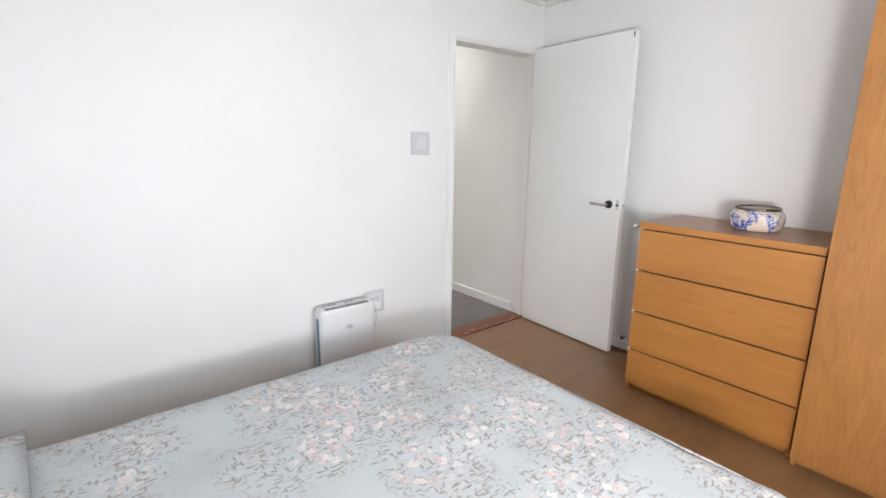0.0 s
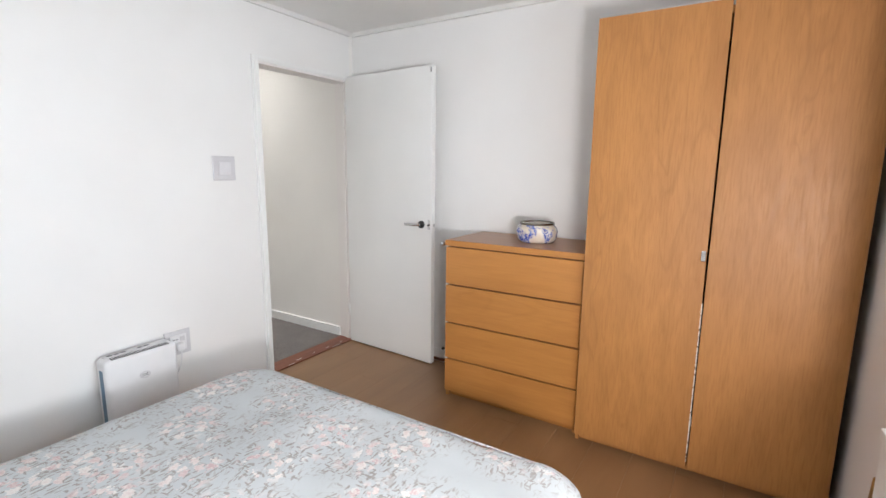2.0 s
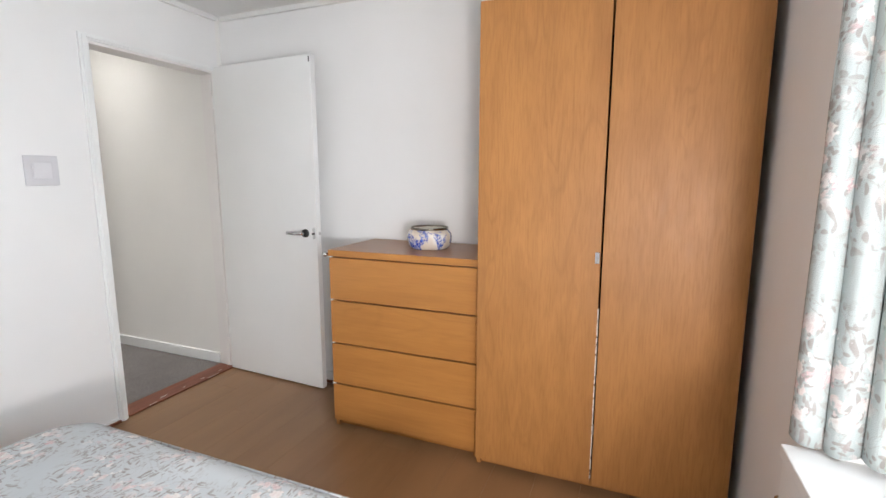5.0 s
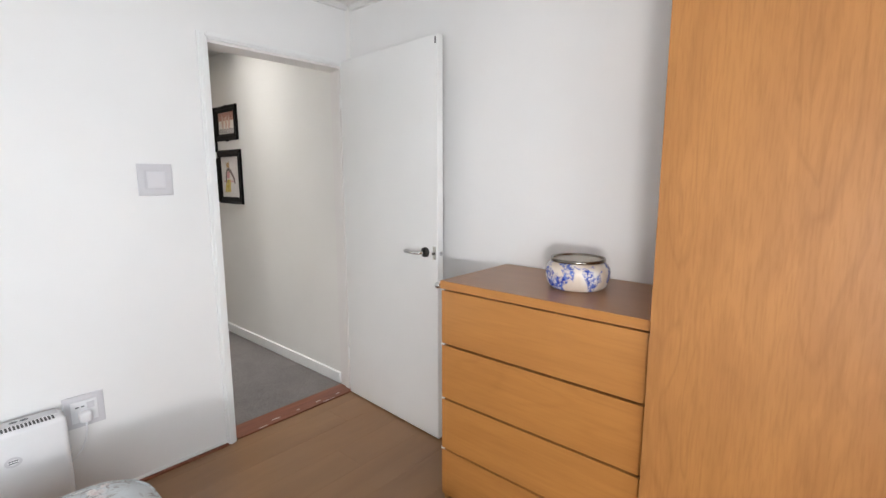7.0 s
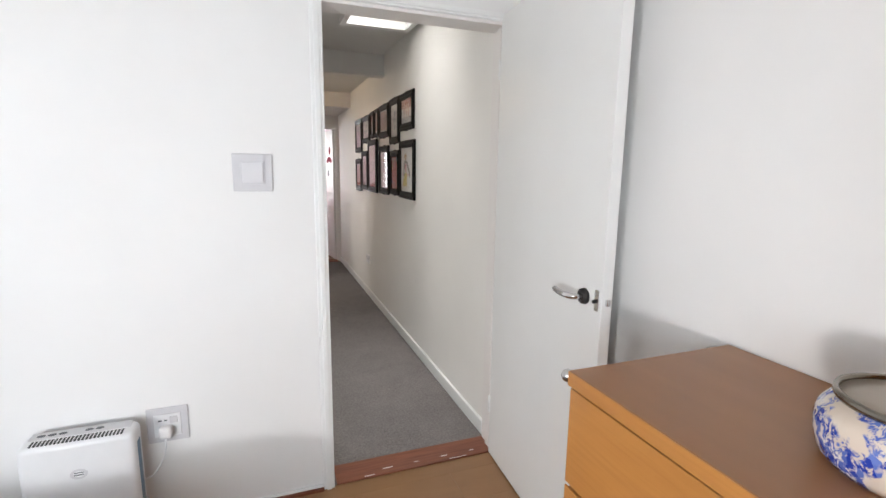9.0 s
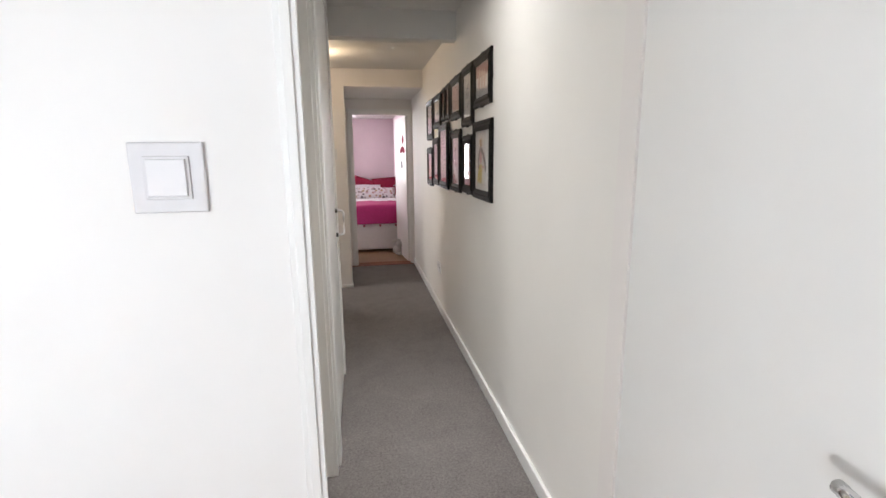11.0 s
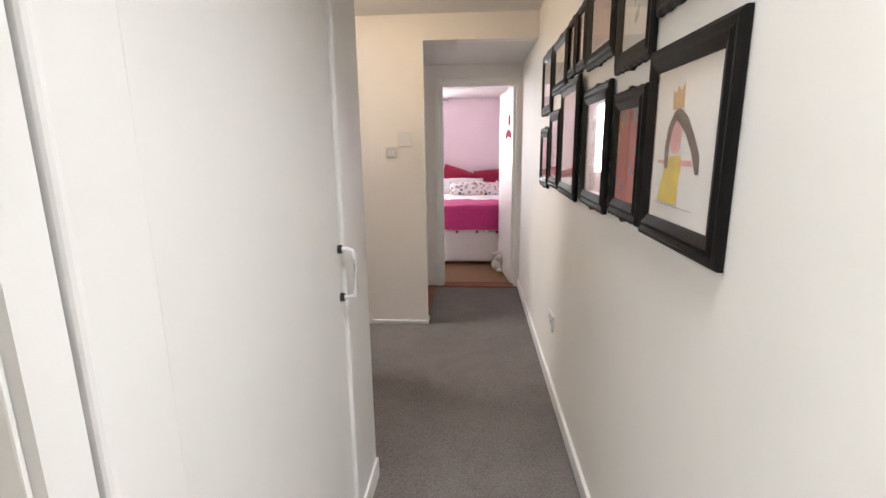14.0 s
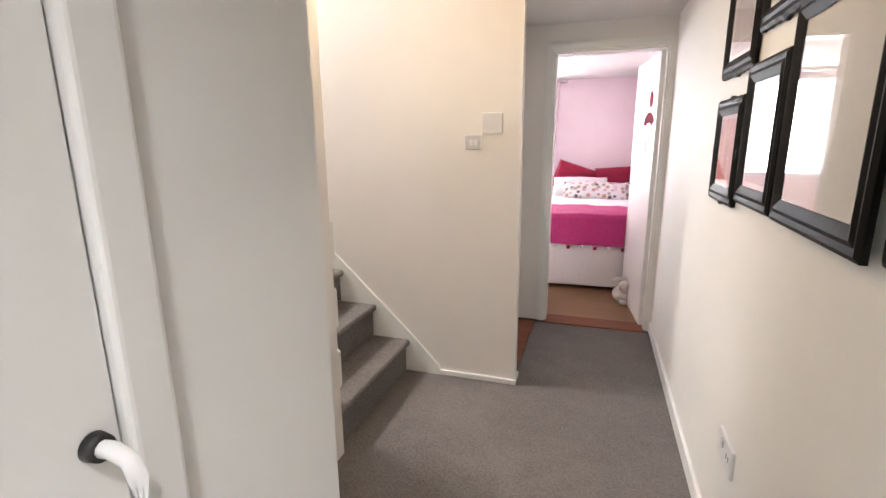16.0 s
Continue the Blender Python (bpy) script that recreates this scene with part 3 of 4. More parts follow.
# ---- bedroom window ----
win = thing("window_1", "white framed bedroom window over a deep sill", "window", (0.975, -0.5, 0.86), kind="structure")
part("window_frame", boxes((WX0 - 0.975, WX1 - 0.975, -0.06, -0.01, 0.0, 0.06), (WX0 - 0.975, WX1 - 0.975, -0.06, -0.01, 1.14, 1.20), (WX0 - 0.975, WX0 - 0.915, -0.06, -0.01, 0.06, 1.14), (WX1 - 1.035, WX1 - 0.975, -0.06, -0.01, 0.06, 1.14), (-0.035, 0.035, -0.06, -0.01, 0.06, 1.14)), GLOSS, win)
for px in (WX0 - 0.915, 0.035):
    pn = part("pane", box(px, px + 0.83, -0.04, -0.034, 0.06, 1.14), GLASS, win)
    pn.visible_shadow = False
structure("window_sill", box(WX0, WX1 + 0.03, -0.44, -0.205, WZ0 - 0.03, WZ0, 0.004), GLOSS, "wide white sill board over the boxed-in unit", "sill")

unit = thing("boxed_unit", "white painted low unit with a recessed beige panel under the window", "cabinet", (1.2, -0.25, 0))
part("frame", boxes((0.63, 0.72, -0.048, 0.04, 0, 0.70), (-1.0, 0.63, -0.048, 0.04, 0.62, 0.70), (-1.0, 0.63, -0.048, 0.04, 0.0, 0.10), (-1.1, -1.0, -0.048, 0.04, 0, 0.70)), GLOSS, unit)
part("panel", box(-1.0, 0.63, -0.048, 0.02, 0.10, 0.62), BEIGE, unit, "beige recessed panel")
valve = thing("radiator_valve", "small dark metal valve on a white pipe", "valve", (1.985, -0.235, 0))
part("pipe", rod((0, 0, 0), (0, 0, 0.56), 0.008), PLASTIC, valve, smooth=True)
part("knob", rod((0, 0, 0.5), (0, 0, 0.56), 0.017, 0.014), BRASS, valve, smooth=True)


def curtain(name, x0, x1, y, z0, z1, folds, amp, label, mat, group=""):
    bm = bmesh.new()
    nx, nz = folds * 14, 24
    rows = []
    for k in range(nz + 1):
        s = k / nz
        row = []
        for i in range(nx + 1):
            u = i / nx
            wave = math.sin(2 * math.pi * folds * u + 0.7 * math.sin(3.1 * s + u * 4)) + 0.35 * math.sin(4.3 * math.pi * folds * u + 1.0)
            squeeze = 1 - 0.10 * math.sin(s * 2.2)
            row.append(bm.verts.new((x0 + (x1 - x0) * (0.5 + (u - 0.5) * squeeze), y + amp * wave * (0.75 + 0.25 * (1 - s)), z0 + (z1 - z0) * s)))
        rows.append(row)
    for a, b in zip(rows, rows[1:]):
        for i in range(nx):
            bm.faces.new((a[i], a[i + 1], b[i + 1], b[i]))
    ob = tagged(part(name, bm, mat, smooth=True), label, "curtain", group)
    ob.modifiers.new("thick", "SOLIDIFY").thickness = 0.004
    return ob




def curtain_bundle(name, start, end, z0, z1, folds, amp, label, mat):
    """A drawn-back curtain: round vertical folds that stand out from the line start to end."""
    bm = bmesh.new()
    a, b = Vector((*start, 0)), Vector((*end, 0))
    out = Vector((0, 0, 1)).cross(b - a).normalized()
    nu, nz = folds * 16, 26
    rows = []
    for k in range(nz + 1):
        s = k / nz
        row = []
        for i in range(nu + 1):
            u = i / nu
            f = u * folds + 0.06 * math.sin(3.0 * s + 5 * u)
            bulge = abs(math.sin(math.pi * f)) ** 0.55 * (0.8 + 0.25 * math.sin(2.1 * int(f) + 1.3))
            p = a.lerp(b, u) + out * amp * bulge * (1 + 0.18 * math.sin(2.4 * s + int(f)))
            row.append(bm.verts.new((p.x, p.y, z0 + (z1 - z0) * s + 0.006 * math.sin(7 * u) * (1 - s))))
        rows.append(row)
    for lo, hi in zip(rows, rows[1:]):
        for i in range(nu):
            bm.faces.new((lo[i], lo[i + 1], hi[i + 1], hi[i]))
    ob = tagged(part(name, bm, mat, smooth=True), label, "curtain")
    ob.modifiers.new("thick", "SOLIDIFY").thickness = 0.004
    return ob


curtain_bundle("curtain", (1.885, -0.395), (1.965, -0.235), 0.742, 2.20, 3, 0.055, "pale blue floral curtain gathered beside the window", DRAPE)
rail = thing("curtain_rail", "white curtain rail above the window", "curtain rail", (0.98, -0.24, 2.21))
part("rail", box(-1.05, 1.08, -0.012, 0.012, -0.008, 0.008, 0.002), PLASTIC, rail)
for bx in (-0.9, 0.0, 0.95):
    part("bracket", box(bx - 0.01, bx + 0.01, -0.058, -0.012, -0.008, 0.02, 0.002), PLASTIC, rail)

# ---- bed ----


def soft_slab(x0, x1, y0, y1, z0, z1, radius, crumple, seed, nx=70, ny=60, corner=0.18):
    """A cloth lying over a slab: rounded plan corners, rolled edges that fall to z0, and light creases."""
    bm = bmesh.new()
    cx, cy, hx, hy = (x0 + x1) / 2, (y0 + y1) / 2, (x1 - x0) / 2, (y1 - y0) / 2
    grid = []
    for j in range(ny + 1):
        row = []
        for i in range(nx + 1):
            a, b = 2 * i / nx - 1, 2 * j / ny - 1
            a, b = math.copysign(abs(a) ** 0.8, a), math.copysign(abs(b) ** 0.8, b)
            # distance to the rim, with rounded corners
            px, py = a * hx, b * hy
            qx, qy = abs(px) - (hx - corner), abs(py) - (hy - corner)
            if qx > 0 and qy > 0:
                big = max(qx, qy)
                r = math.hypot(qx, qy)
                f = big / r
                px, py = math.copysign(hx - corner + qx * f, px), math.copysign(hy - corner + qy * f, py)
                rim = corner - big
            else:
                rim = min(hx - abs(px), hy - abs(py))
            drop = 0.0
            if rim < radius:
                u = 1 - max(rim, 0) / radius
                drop = radius * (1 - math.sqrt(max(0.0, 1 - u * u)))
            z = z1 - drop + crumple * noise.noise(Vector((px * 4 + seed, py * 4, 0.3))) + crumple * 0.5 * noise.noise(Vector((px * 11, py * 9 + seed, 1.3)))
            row.append(bm.verts.new((cx + px, cy + py, z)))
        grid.append(row)
    for a, b in zip(grid, grid[1:]):
        for i in range(nx):
            bm.faces.new((a[i], a[i + 1], b[i + 1], b[i]))
    rim = grid[0][:-1] + [r[-1] for r in grid[:-1]] + grid[-1][:0:-1] + [r[0] for r in grid[:0:-1]]
    low = []
    n = len(rim)
    for k, v in enumerate(rim):
        d = Vector((v.co.x - cx, v.co.y - cy, 0)).normalized()
        low.append(bm.verts.new((v.co.x + d.x * 0.012 * math.sin(k * 0.55), v.co.y + d.y * 0.012 * math.sin(k * 0.55), z0)))
    for k in range(n):
        bm.faces.new((rim[k], rim[(k + 1) % n], low[(k + 1) % n], low[k]))
    return bm


bed = thing("double_bed", "low double bed with divan base and mattress", "bed", (0.72, 1.2, 0))
part("base", box(-1.02, 0.97, -0.74, 0.76, 0.02, 0.24, 0.02), DIVAN, bed)
part("mattress", box(-1.02, 0.96, -0.74, 0.76, 0.24, 0.415, 0.04), LINEN, bed)
spread = thing("bedspread", "pale blue bedspread printed with pink rose sprays", "bedspread", (0.72, 1.22, 0.1))
part("cover", soft_slab(-1.04, 1.04, -0.81, 0.81, 0.0, 0.362, 0.085, 0.012, 3.0), QUILT, spread, smooth=True)
rim_line = []
for qx, qy, a0 in ((1, 1, 0), (-1, 1, 90), (-1, -1, 180), (1, -1, 270)):
    for k in range(9):
        a = radians(a0 + k * 11.25)
        rim_line.append((qx * (1.04 - 0.18) + 0.152 * math.cos(a), qy * (0.81 - 0.18) + 0.152 * math.sin(a), 0.34))
part("piping", tube(rim_line + rim_line[:1], 0.0042, 8), QUILT, spread, "narrow corded edge", True)


def pillow(name, at, size, turn, mat, label, group=""):
    bm = bmesh.new()
    nx = ny = 16
    lx, ly, lz = size
    rows = {}
    for side in (1, -1):
        for j in range(ny + 1):
            for i in range(nx + 1):
                a, b = 2 * i / nx - 1, 2 * j / ny - 1
                puff = max(0.0, (1 - a * a) * (1 - b * b)) ** 0.45
                pinch = 1 - 0.07 * (a * a) * (1 - b * b) - 0.0
                pinch2 = 1 - 0.07 * (b * b) * (1 - a * a)
                rows[side, i, j] = bm.verts.new((a * lx / 2 * pinch2, b * ly / 2 * pinch, side * lz / 2 * puff + 0.006 * noise.noise(Vector((a * 3, b * 3, side)))))
        for j in range(ny):
            for i in range(nx):
                bm.faces.new((rows[side, i, j], rows[side, i + 1, j], rows[side, i + 1, j + 1], rows[side, i, j + 1]))
    bmesh.ops.remove_doubles(bm, verts=bm.verts, dist=0.0125)
    ob = tagged(part(name, bm, mat, smooth=True), label, "pillow", group)
    ob.matrix_world = pose(*at, *turn)
    return ob


pillow("pillow", (-0.03, 1.62, 0.505), (0.46, 0.72, 0.1), (0, -4, 4), QUILT, "floral pillow lying at the head of the bed", "bed pillows")
pillow("pillow", (-0.03, 0.88, 0.505), (0.46, 0.68, 0.1), (0, -4, -3), QUILT, "floral pillow lying at the head of the bed", "bed pillows")

# ---- chest of drawers ----
CH, CF, CY0, CY1 = 0.958, 2.70, 0.758, 1.555
chest = thing("chest_of_drawers", "golden oak four-drawer chest against the wall", "chest of drawers", ((CF + 3.16) / 2, (CY0 + CY1) / 2, 0))
ox, oy = chest.location.x, chest.location.y


def rel(x0, x1, y0, y1, z0, z1):
    return (x0 - ox, x1 - ox, y0 - oy, y1 - oy, z0, z1)


part("top", box(*rel(CF - 0.004, 3.162, CY0, CY1, CH - 0.032, CH), 0.002), [OAKTOP], chest, "darker brown reflective top")
part("top_edge", box(*rel(CF - 0.006, CF - 0.0042, CY0 + 0.001, CY1 - 0.001, CH - 0.032, CH - 0.001)), OAKH, chest, "golden oak front edge")
for sy0, sy1 in ((CY0, CY0 + 0.02), (CY1 - 0.02, CY1)):
    part("side", box(*rel(CF + 0.02, 3.162, sy0, sy1, 0.0, CH - 0.032), 0.001), OAK, chest)
part("carcass", box(*rel(CF + 0.03, 3.155, CY0 + 0.02, CY1 - 0.02, 0.05, CH - 0.034)), REDWOOD, chest, "dark inside")
part("plinth", box(*rel(CF + 0.045, CF + 0.06, CY0 + 0.02, CY1 - 0.02, 0.0, 0.06)), OAKH, chest)
zs = (0.042, 0.250, 0.472, 0.702, 0.927)
for a, b in zip(zs, zs[1:]):
    dr = part("drawer", box(*rel(CF, CF + 0.02, CY0 + 0.003, CY1 - 0.003, a, b - 0.009), 0.0015), OAKH, chest)
    part("bumper", box(*rel(CF + 0.004, CF + 0.02, CY1 - 0.012, CY1 + 0.004, b - 0.012, b - 0.001), 0.001), PLASTIC, dr, "small white plastic bumper")

bowl = thing("porcelain_bowl", "blue and white porcelain bowl with a metal rim on the chest", "bowl", (2.94, 1.10, CH))
part("body", lathe([(0.088, 0.0), (0.101, 0.003), (0.113, 0.016), (0.12, 0.038), (0.122, 0.06), (0.119, 0.074), (0.114, 0.08), (0.1, 0.096), (0.094, 0.096), (0.106, 0.08), (0.112, 0.06), (0.1, 0.028), (0.06, 0.016)]), PORCELAIN, bowl, "glazed body with blue flowers", True)
part("rim", lathe([(0.093, 0.094), (0.1, 0.094), (0.103, 0.1), (0.101, 0.107), (0.095, 0.106)], 48, True), plain("tarnished_silver", (0.3, 0.27, 0.23), 0.22, 1.0, 0.05), bowl, "tarnished silver rim", True)
part("lid", lathe([(0.094, 0.098), (0.094, 0.1), (0.06, 0.102), (0.02, 0.1025)]), plain("beige_lid", (0.42, 0.36, 0.29), 0.3), bowl, "flat beige lid inside the rim", True)

bowl.scale = (0.95, 0.95, 1.04)
towel = thing("wall_rail", "chrome bar with a ball end beside the chest", "rail", (2.72, 1.585, 0.93))
part("bar", rod((0.0, 0, 0), (0.445, 0, 0.0), 0.007), CHROME, towel, smooth=True)
part("ball_end", ball((-0.004, 0, 0), 0.0145), CHROME, towel, smooth=True)
part("bracket", rod((0.42, 0, 0), (0.445, 0, 0), 0.013), CHROME, towel, smooth=True)
part("ring", rod((0.03, -0.02, 0), (0.03, -0.028, 0), 0.008), PLASTIC, towel, smooth=True)
stop = thing("door_stop", "small chrome door stop on the wall behind the door", "door stop", (3.161, 1.83, 0.1))
part("stem", rod((0.004, 0, 0), (-0.03, 0, 0), 0.006), CHROME, stop, smooth=True)
part("cap", ball((-0.034, 0, 0), 0.012), BLACK, stop, smooth=True)

# ---- wardrobe ----
WF, WY0, WY1, WH = 2.655, -0.264, 0.748, 2.018
ward = thing("wardrobe", "tall golden oak two-door wardrobe standing against the wall", "wardrobe", ((WF + 3.162) / 2, (WY0 + WY1) / 2, 0))
ox, oy = ward.location.x, ward.location.y
part("side", box(*rel(WF + 0.022, 3.162, WY0, WY0 + 0.018, 0, WH - 0.02)), OAK, ward)
part("side", box(*rel(WF + 0.022, 3.162, WY1 - 0.018, WY1, 0, WH - 0.02)), OAK, ward)
part("top", box(*rel(WF + 0.022, 3.162, WY0 + 0.018, WY1 - 0.018, WH - 0.05, WH - 0.02)), OAK, ward)
part("back", box(*rel(3.14, 3.162, WY0 + 0.018, WY1 - 0.018, 0.05, WH - 0.05)), DARK, ward, "dark back panel")
part("plinth", box(*rel(WF + 0.04, WF + 0.06, WY0 + 0.018, WY1 - 0.018, 0, 0.06)), OAK, ward)
MID = 0.238
wd1 = part("door", box(*rel(WF, WF + 0.02, MID + 0.004, WY1, 0.035, WH - 0.002), 0.0015), OAK, ward)
wd2 = part("door", box(*rel(WF, WF + 0.02, WY0, MID - 0.004, 0.035, WH), 0.0015), OAK, ward)
part("worn_edge", box(*rel(WF - 0.0006, WF + 0.012, MID + 0.0008, MID + 0.005, 0.06, 0.8)), CHIPPED, wd1, "chipped pale door edge")
part("catch", box(*rel(WF - 0.014, WF, MID + 0.006, MID + 0.024, 0.985, 1.03), 0.002), CHROME, wd1, "small metal knob")
part("top_lath", box(*rel(WF + 0.03, WF + 0.045, 0.30, 0.74, WH - 0.02, WH + 0.012)), PAPER, ward, "loose pale lath on top")

# ---- wall fittings ----


def switch_plate(name, x0, x1, z0, z1, label, group=""):
    w, h = x1 - x0, z1 - z0
    s = thing(name, label, "light switch", ((x0 + x1) / 2, NORTH, (z0 + z1) / 2), group)
    part("plate", box(-w / 2, w / 2, -0.009, 0, -h / 2, h / 2, 0.003), PLATE, s)
    return s, w, h


sw, w, h = switch_plate("light_switch", 2.006, 2.143, 1.28, 1.417, "square pale grey light switch on the wall")
part("frame", box(-0.042, 0.042, -0.013, -0.009, -0.042, 0.042, 0.0015), PLATE, sw)
part("rocker", box(-0.036, 0.036, -0.018, -0.013, -0.036, 0.036, 0.002), ROCKER, sw, "lighter rocker")
so, w, h = switch_plate("wall_socket", 1.662, 1.80, 0.343, 0.479, "square pale grey wall socket with a plug in it")
so["category"] = "socket"
part("insert", box(-0.045, 0.045, -0.014, -0.009, -0.045, 0.045, 0.002), PLASTIC, so, "white socket insert")
part("rocker", box(0.008, 0.034, -0.018, -0.014, 0.008, 0.034, 0.0015), PLATE, so)
part("slot", boxes((-0.03, -0.018, -0.0155, -0.014, 0.018, 0.023), (-0.01, 0.0, -0.0155, -0.014, 0.018, 0.023)), GREYP, so)
plug = thing("plug", "white mains plug with its cable", "plug", (1.727, NORTH - 0.014, 0.395))
part("plug_body", box(-0.022, 0.022, -0.04, 0, -0.022, 0.022, 0.012, 4), PLASTIC, plug, smooth=True)
part("cable", tube([(0.0, -0.032, -0.02), (-0.001, -0.033, -0.05), (-0.008, -0.034, -0.085), (-0.022, -0.036, -0.12), (-0.045, -0.038, -0.15), (-0.07, -0.04, -0.165), (-0.1, -0.042, -0.17)], 0.0035, 8), PLASTIC, plug, smooth=True)

heater = thing("dehumidifier", "white portable air purifier standing on the floor by the wall", "appliance", (1.49, 2.575, 0))
HW, HD, HH = 0.165, 0.052, 0.47
part("body", box(-HW, HW, -HD, HD, 0.012, HH, 0.022, 4), PLASTIC, heater, "glossy white casing", True)
for sx in (-1, 1):
    part("side_strip", box(*sorted((sx * (HW - 0.004), sx * (HW + 0.0015))), -0.022, 0.012, 0.05, HH - 0.05, 0.001), BLUEP, heater, "slate blue side strip")
    part("foot", box(*sorted((sx * (HW - 0.07), sx * (HW - 0.02))), -HD, HD, 0.0, 0.014, 0.003), GREYP, heater)
part("control_panel", box(-HW + 0.02, HW - 0.02, -0.002, HD - 0.008, HH - 0.002, HH + 0.002, 0.001), PLATE, heater, "grey control strip")
for bx in (-0.115, -0.085, -0.055, 0.02, 0.05):
    part("button", ball((bx, 0.02, HH + 0.002), 0.0115, (1.15, 0.75, 0.22), 12), GREYP, heater, smooth=True)
for k in range(24):
    part("vent_slot", box(-0.13 + k * 0.011, -0.1235 + k * 0.011, -0.04, -0.009, HH - 0.006, HH + 0.0006), BLACK, heater)
ring = lathe([(0.012, 0.0), (0.019, 0.0), (0.019, 0.002), (0.012, 0.002)], 28, True)
bmesh.ops.transform(ring, matrix=Matrix.Translation((0.0, -HD - 0.0005, HH - 0.115)) @ Euler((radians(90), 0, 0)).to_matrix().to_4x4() @ Matrix.Diagonal((1.3, 0.95, 1, 1)), verts=ring.verts)
part("badge", ring, PLATE, heater, "grey oval badge")
for bz in (-0.004, 0.004):
    part("badge_bar", box(-0.013, 0.013, -HD - 0.0015, -HD + 0.001, HH - 0.1165 + bz, HH - 0.1135 + bz), GREYP, heater, "grey badge bar")

# ---- stairs and landing ----
stairs = thing("stairs", "grey carpeted stairs rising from the landing", "stairs", (1.70, 6.27, 0), kind="structure")
RISE, GOING, TURNS = 0.196, 0.207, 13
for k in range(TURNS):
    bm = bmesh.new()
    # carpeted step with a rolled nosing
    x1, x0, z1 = -k * GOING, -(k + 1) * GOING - 0.02, (k + 1) * RISE
    prof = [(x0, z1 - 0.19), (x1 - 0.012, z1 - 0.19), (x1 - 0.012, z1 - 0.035)]
    prof += [(x1 + 0.014 * math.sin(a), z1 - 0.019 + 0.019 * -math.cos(a)) for a in [radians(d) for d in range(10, 171, 20)]]
    prof += [(x0, z1)]
    a = [bm.verts.new((x, -0.398, z)) for x, z in prof]
    b = [bm.verts.new((x, 0.398, z)) for x, z in prof]
    bm.faces.new(a)
    bm.faces.new(b[::-1])
    for i in range(len(prof)):
        j = (i + 1) % len(prof)
        bm.faces.new((a[i], a[j], b[j], b[i]))
    part("step", bm, CARPET, stairs)


def stringer(name, y0, y1, start=0.20):
    run = TURNS * GOING
    slope = RISE / GOING
    outline = [(start, 0.0), (start, 0.03), (start - 0.01, 0.055), (min(0.02, start - 0.012), 0.235), (-run, 0.235 + (run + 0.02) * slope), (-run, (run - 0.2) * slope), (-0.1, 0.0)]
    return part(name, extrude_outline(outline, lambda u, v: (u, y0, v), (0, y1 - y0, 0)), GLOSS, stairs, "white gloss stair skirting")


stringer("stringer", 0.400, 0.4145)
stringer("stringer", -0.3995, -0.385, 0.0)
newel = part("newel_post", box(-0.069, -0.025, -0.367, -0.323, 0, 1.12, 0.004), GLOSS, stairs, "white gloss newel post with raised blocks")
for z0, z1 in ((0.27, 0.45), (0.55, 0.73), (0.84, 1.02)):
    part("raised_block", box(-0.079, -0.015, -0.377, -0.313, z0, z1, 0.012, 2), GLOSS, newel)

for label, x0, x1, z0, z1, mat in (("off-white double switch plate with two screws beside the stairs", 2.047, 2.131, 1.286, 1.357, PLATE), ("blank white cover plate beside the stairs", 2.137, 2.238, 1.363, 1.467, PLASTIC)):
    pl = thing("wall_plate", label, "switch", ((x0 + x1) / 2, STAIRY, (z0 + z1) / 2), "landing wall plates")
    hw, hh = (x1 - x0) / 2, (z1 - z0) / 2
    part("plate", box(-hw, hw, -0.009, 0, -hh, hh, 0.003), mat, pl)
    if mat is PLATE:
        for px in (-0.012, 0.012):
            part("rocker", box(px - 0.008, px + 0.008, -0.013, -0.009, -0.014, 0.014, 0.001), PLASTIC, pl)
        for px in (-0.032, 0.032):
            part("screw", rod((px, -0.011, 0), (px, -0.009, 0), 0.003), CHROME, pl, smooth=True)

cs = thing("wall_socket", "white single socket on the corridor wall", "socket", (EAST, 5.74, 0.40))
part("plate", box(-0.011, 0, -0.075, 0.075, -0.045, 0.045, 0.003), PLASTIC, cs)
part("rocker", box(-0.015, -0.011, 0.01, 0.03, 0.005, 0.03, 0.001), PLATE, cs)
part("slot", boxes((-0.012, -0.0105, -0.05, -0.045, -0.005, 0.012), (-0.012, -0.0105, -0.03, -0.025, -0.005, 0.012)), GREYP, cs)

# Framed hatch; the open glazed shaft above it is added for the fill lamp.
hatch = thing("rooflight", "white framed ceiling hatch with an added glazed shaft", "rooflight", (2.86, 3.58, CZ))
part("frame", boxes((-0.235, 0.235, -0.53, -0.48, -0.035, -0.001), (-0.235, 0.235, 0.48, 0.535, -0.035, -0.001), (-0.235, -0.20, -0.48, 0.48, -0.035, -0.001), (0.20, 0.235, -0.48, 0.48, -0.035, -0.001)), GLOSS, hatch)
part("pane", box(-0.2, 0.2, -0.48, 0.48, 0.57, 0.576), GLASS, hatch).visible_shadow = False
fit_ = thing("ceiling_light", "lit ceiling spotlight bar with round bulbs on the landing", "ceiling light", (2.15, 5.82, LZ))
part("base", box(-0.16, 0.05, -0.03, 0.03, -0.022, 0.0, 0.006, 3), CHROME, fit_, "chrome ceiling bar")
bulb_mat, nt, b = material("warm_bulb")
b.inputs["Base Color"].default_value = (1, 0.8, 0.5, 1)
b.inputs["Emission Color"].default_value = (1, 0.72, 0.4, 1)
b.inputs["Emission Strength"].default_value = 30
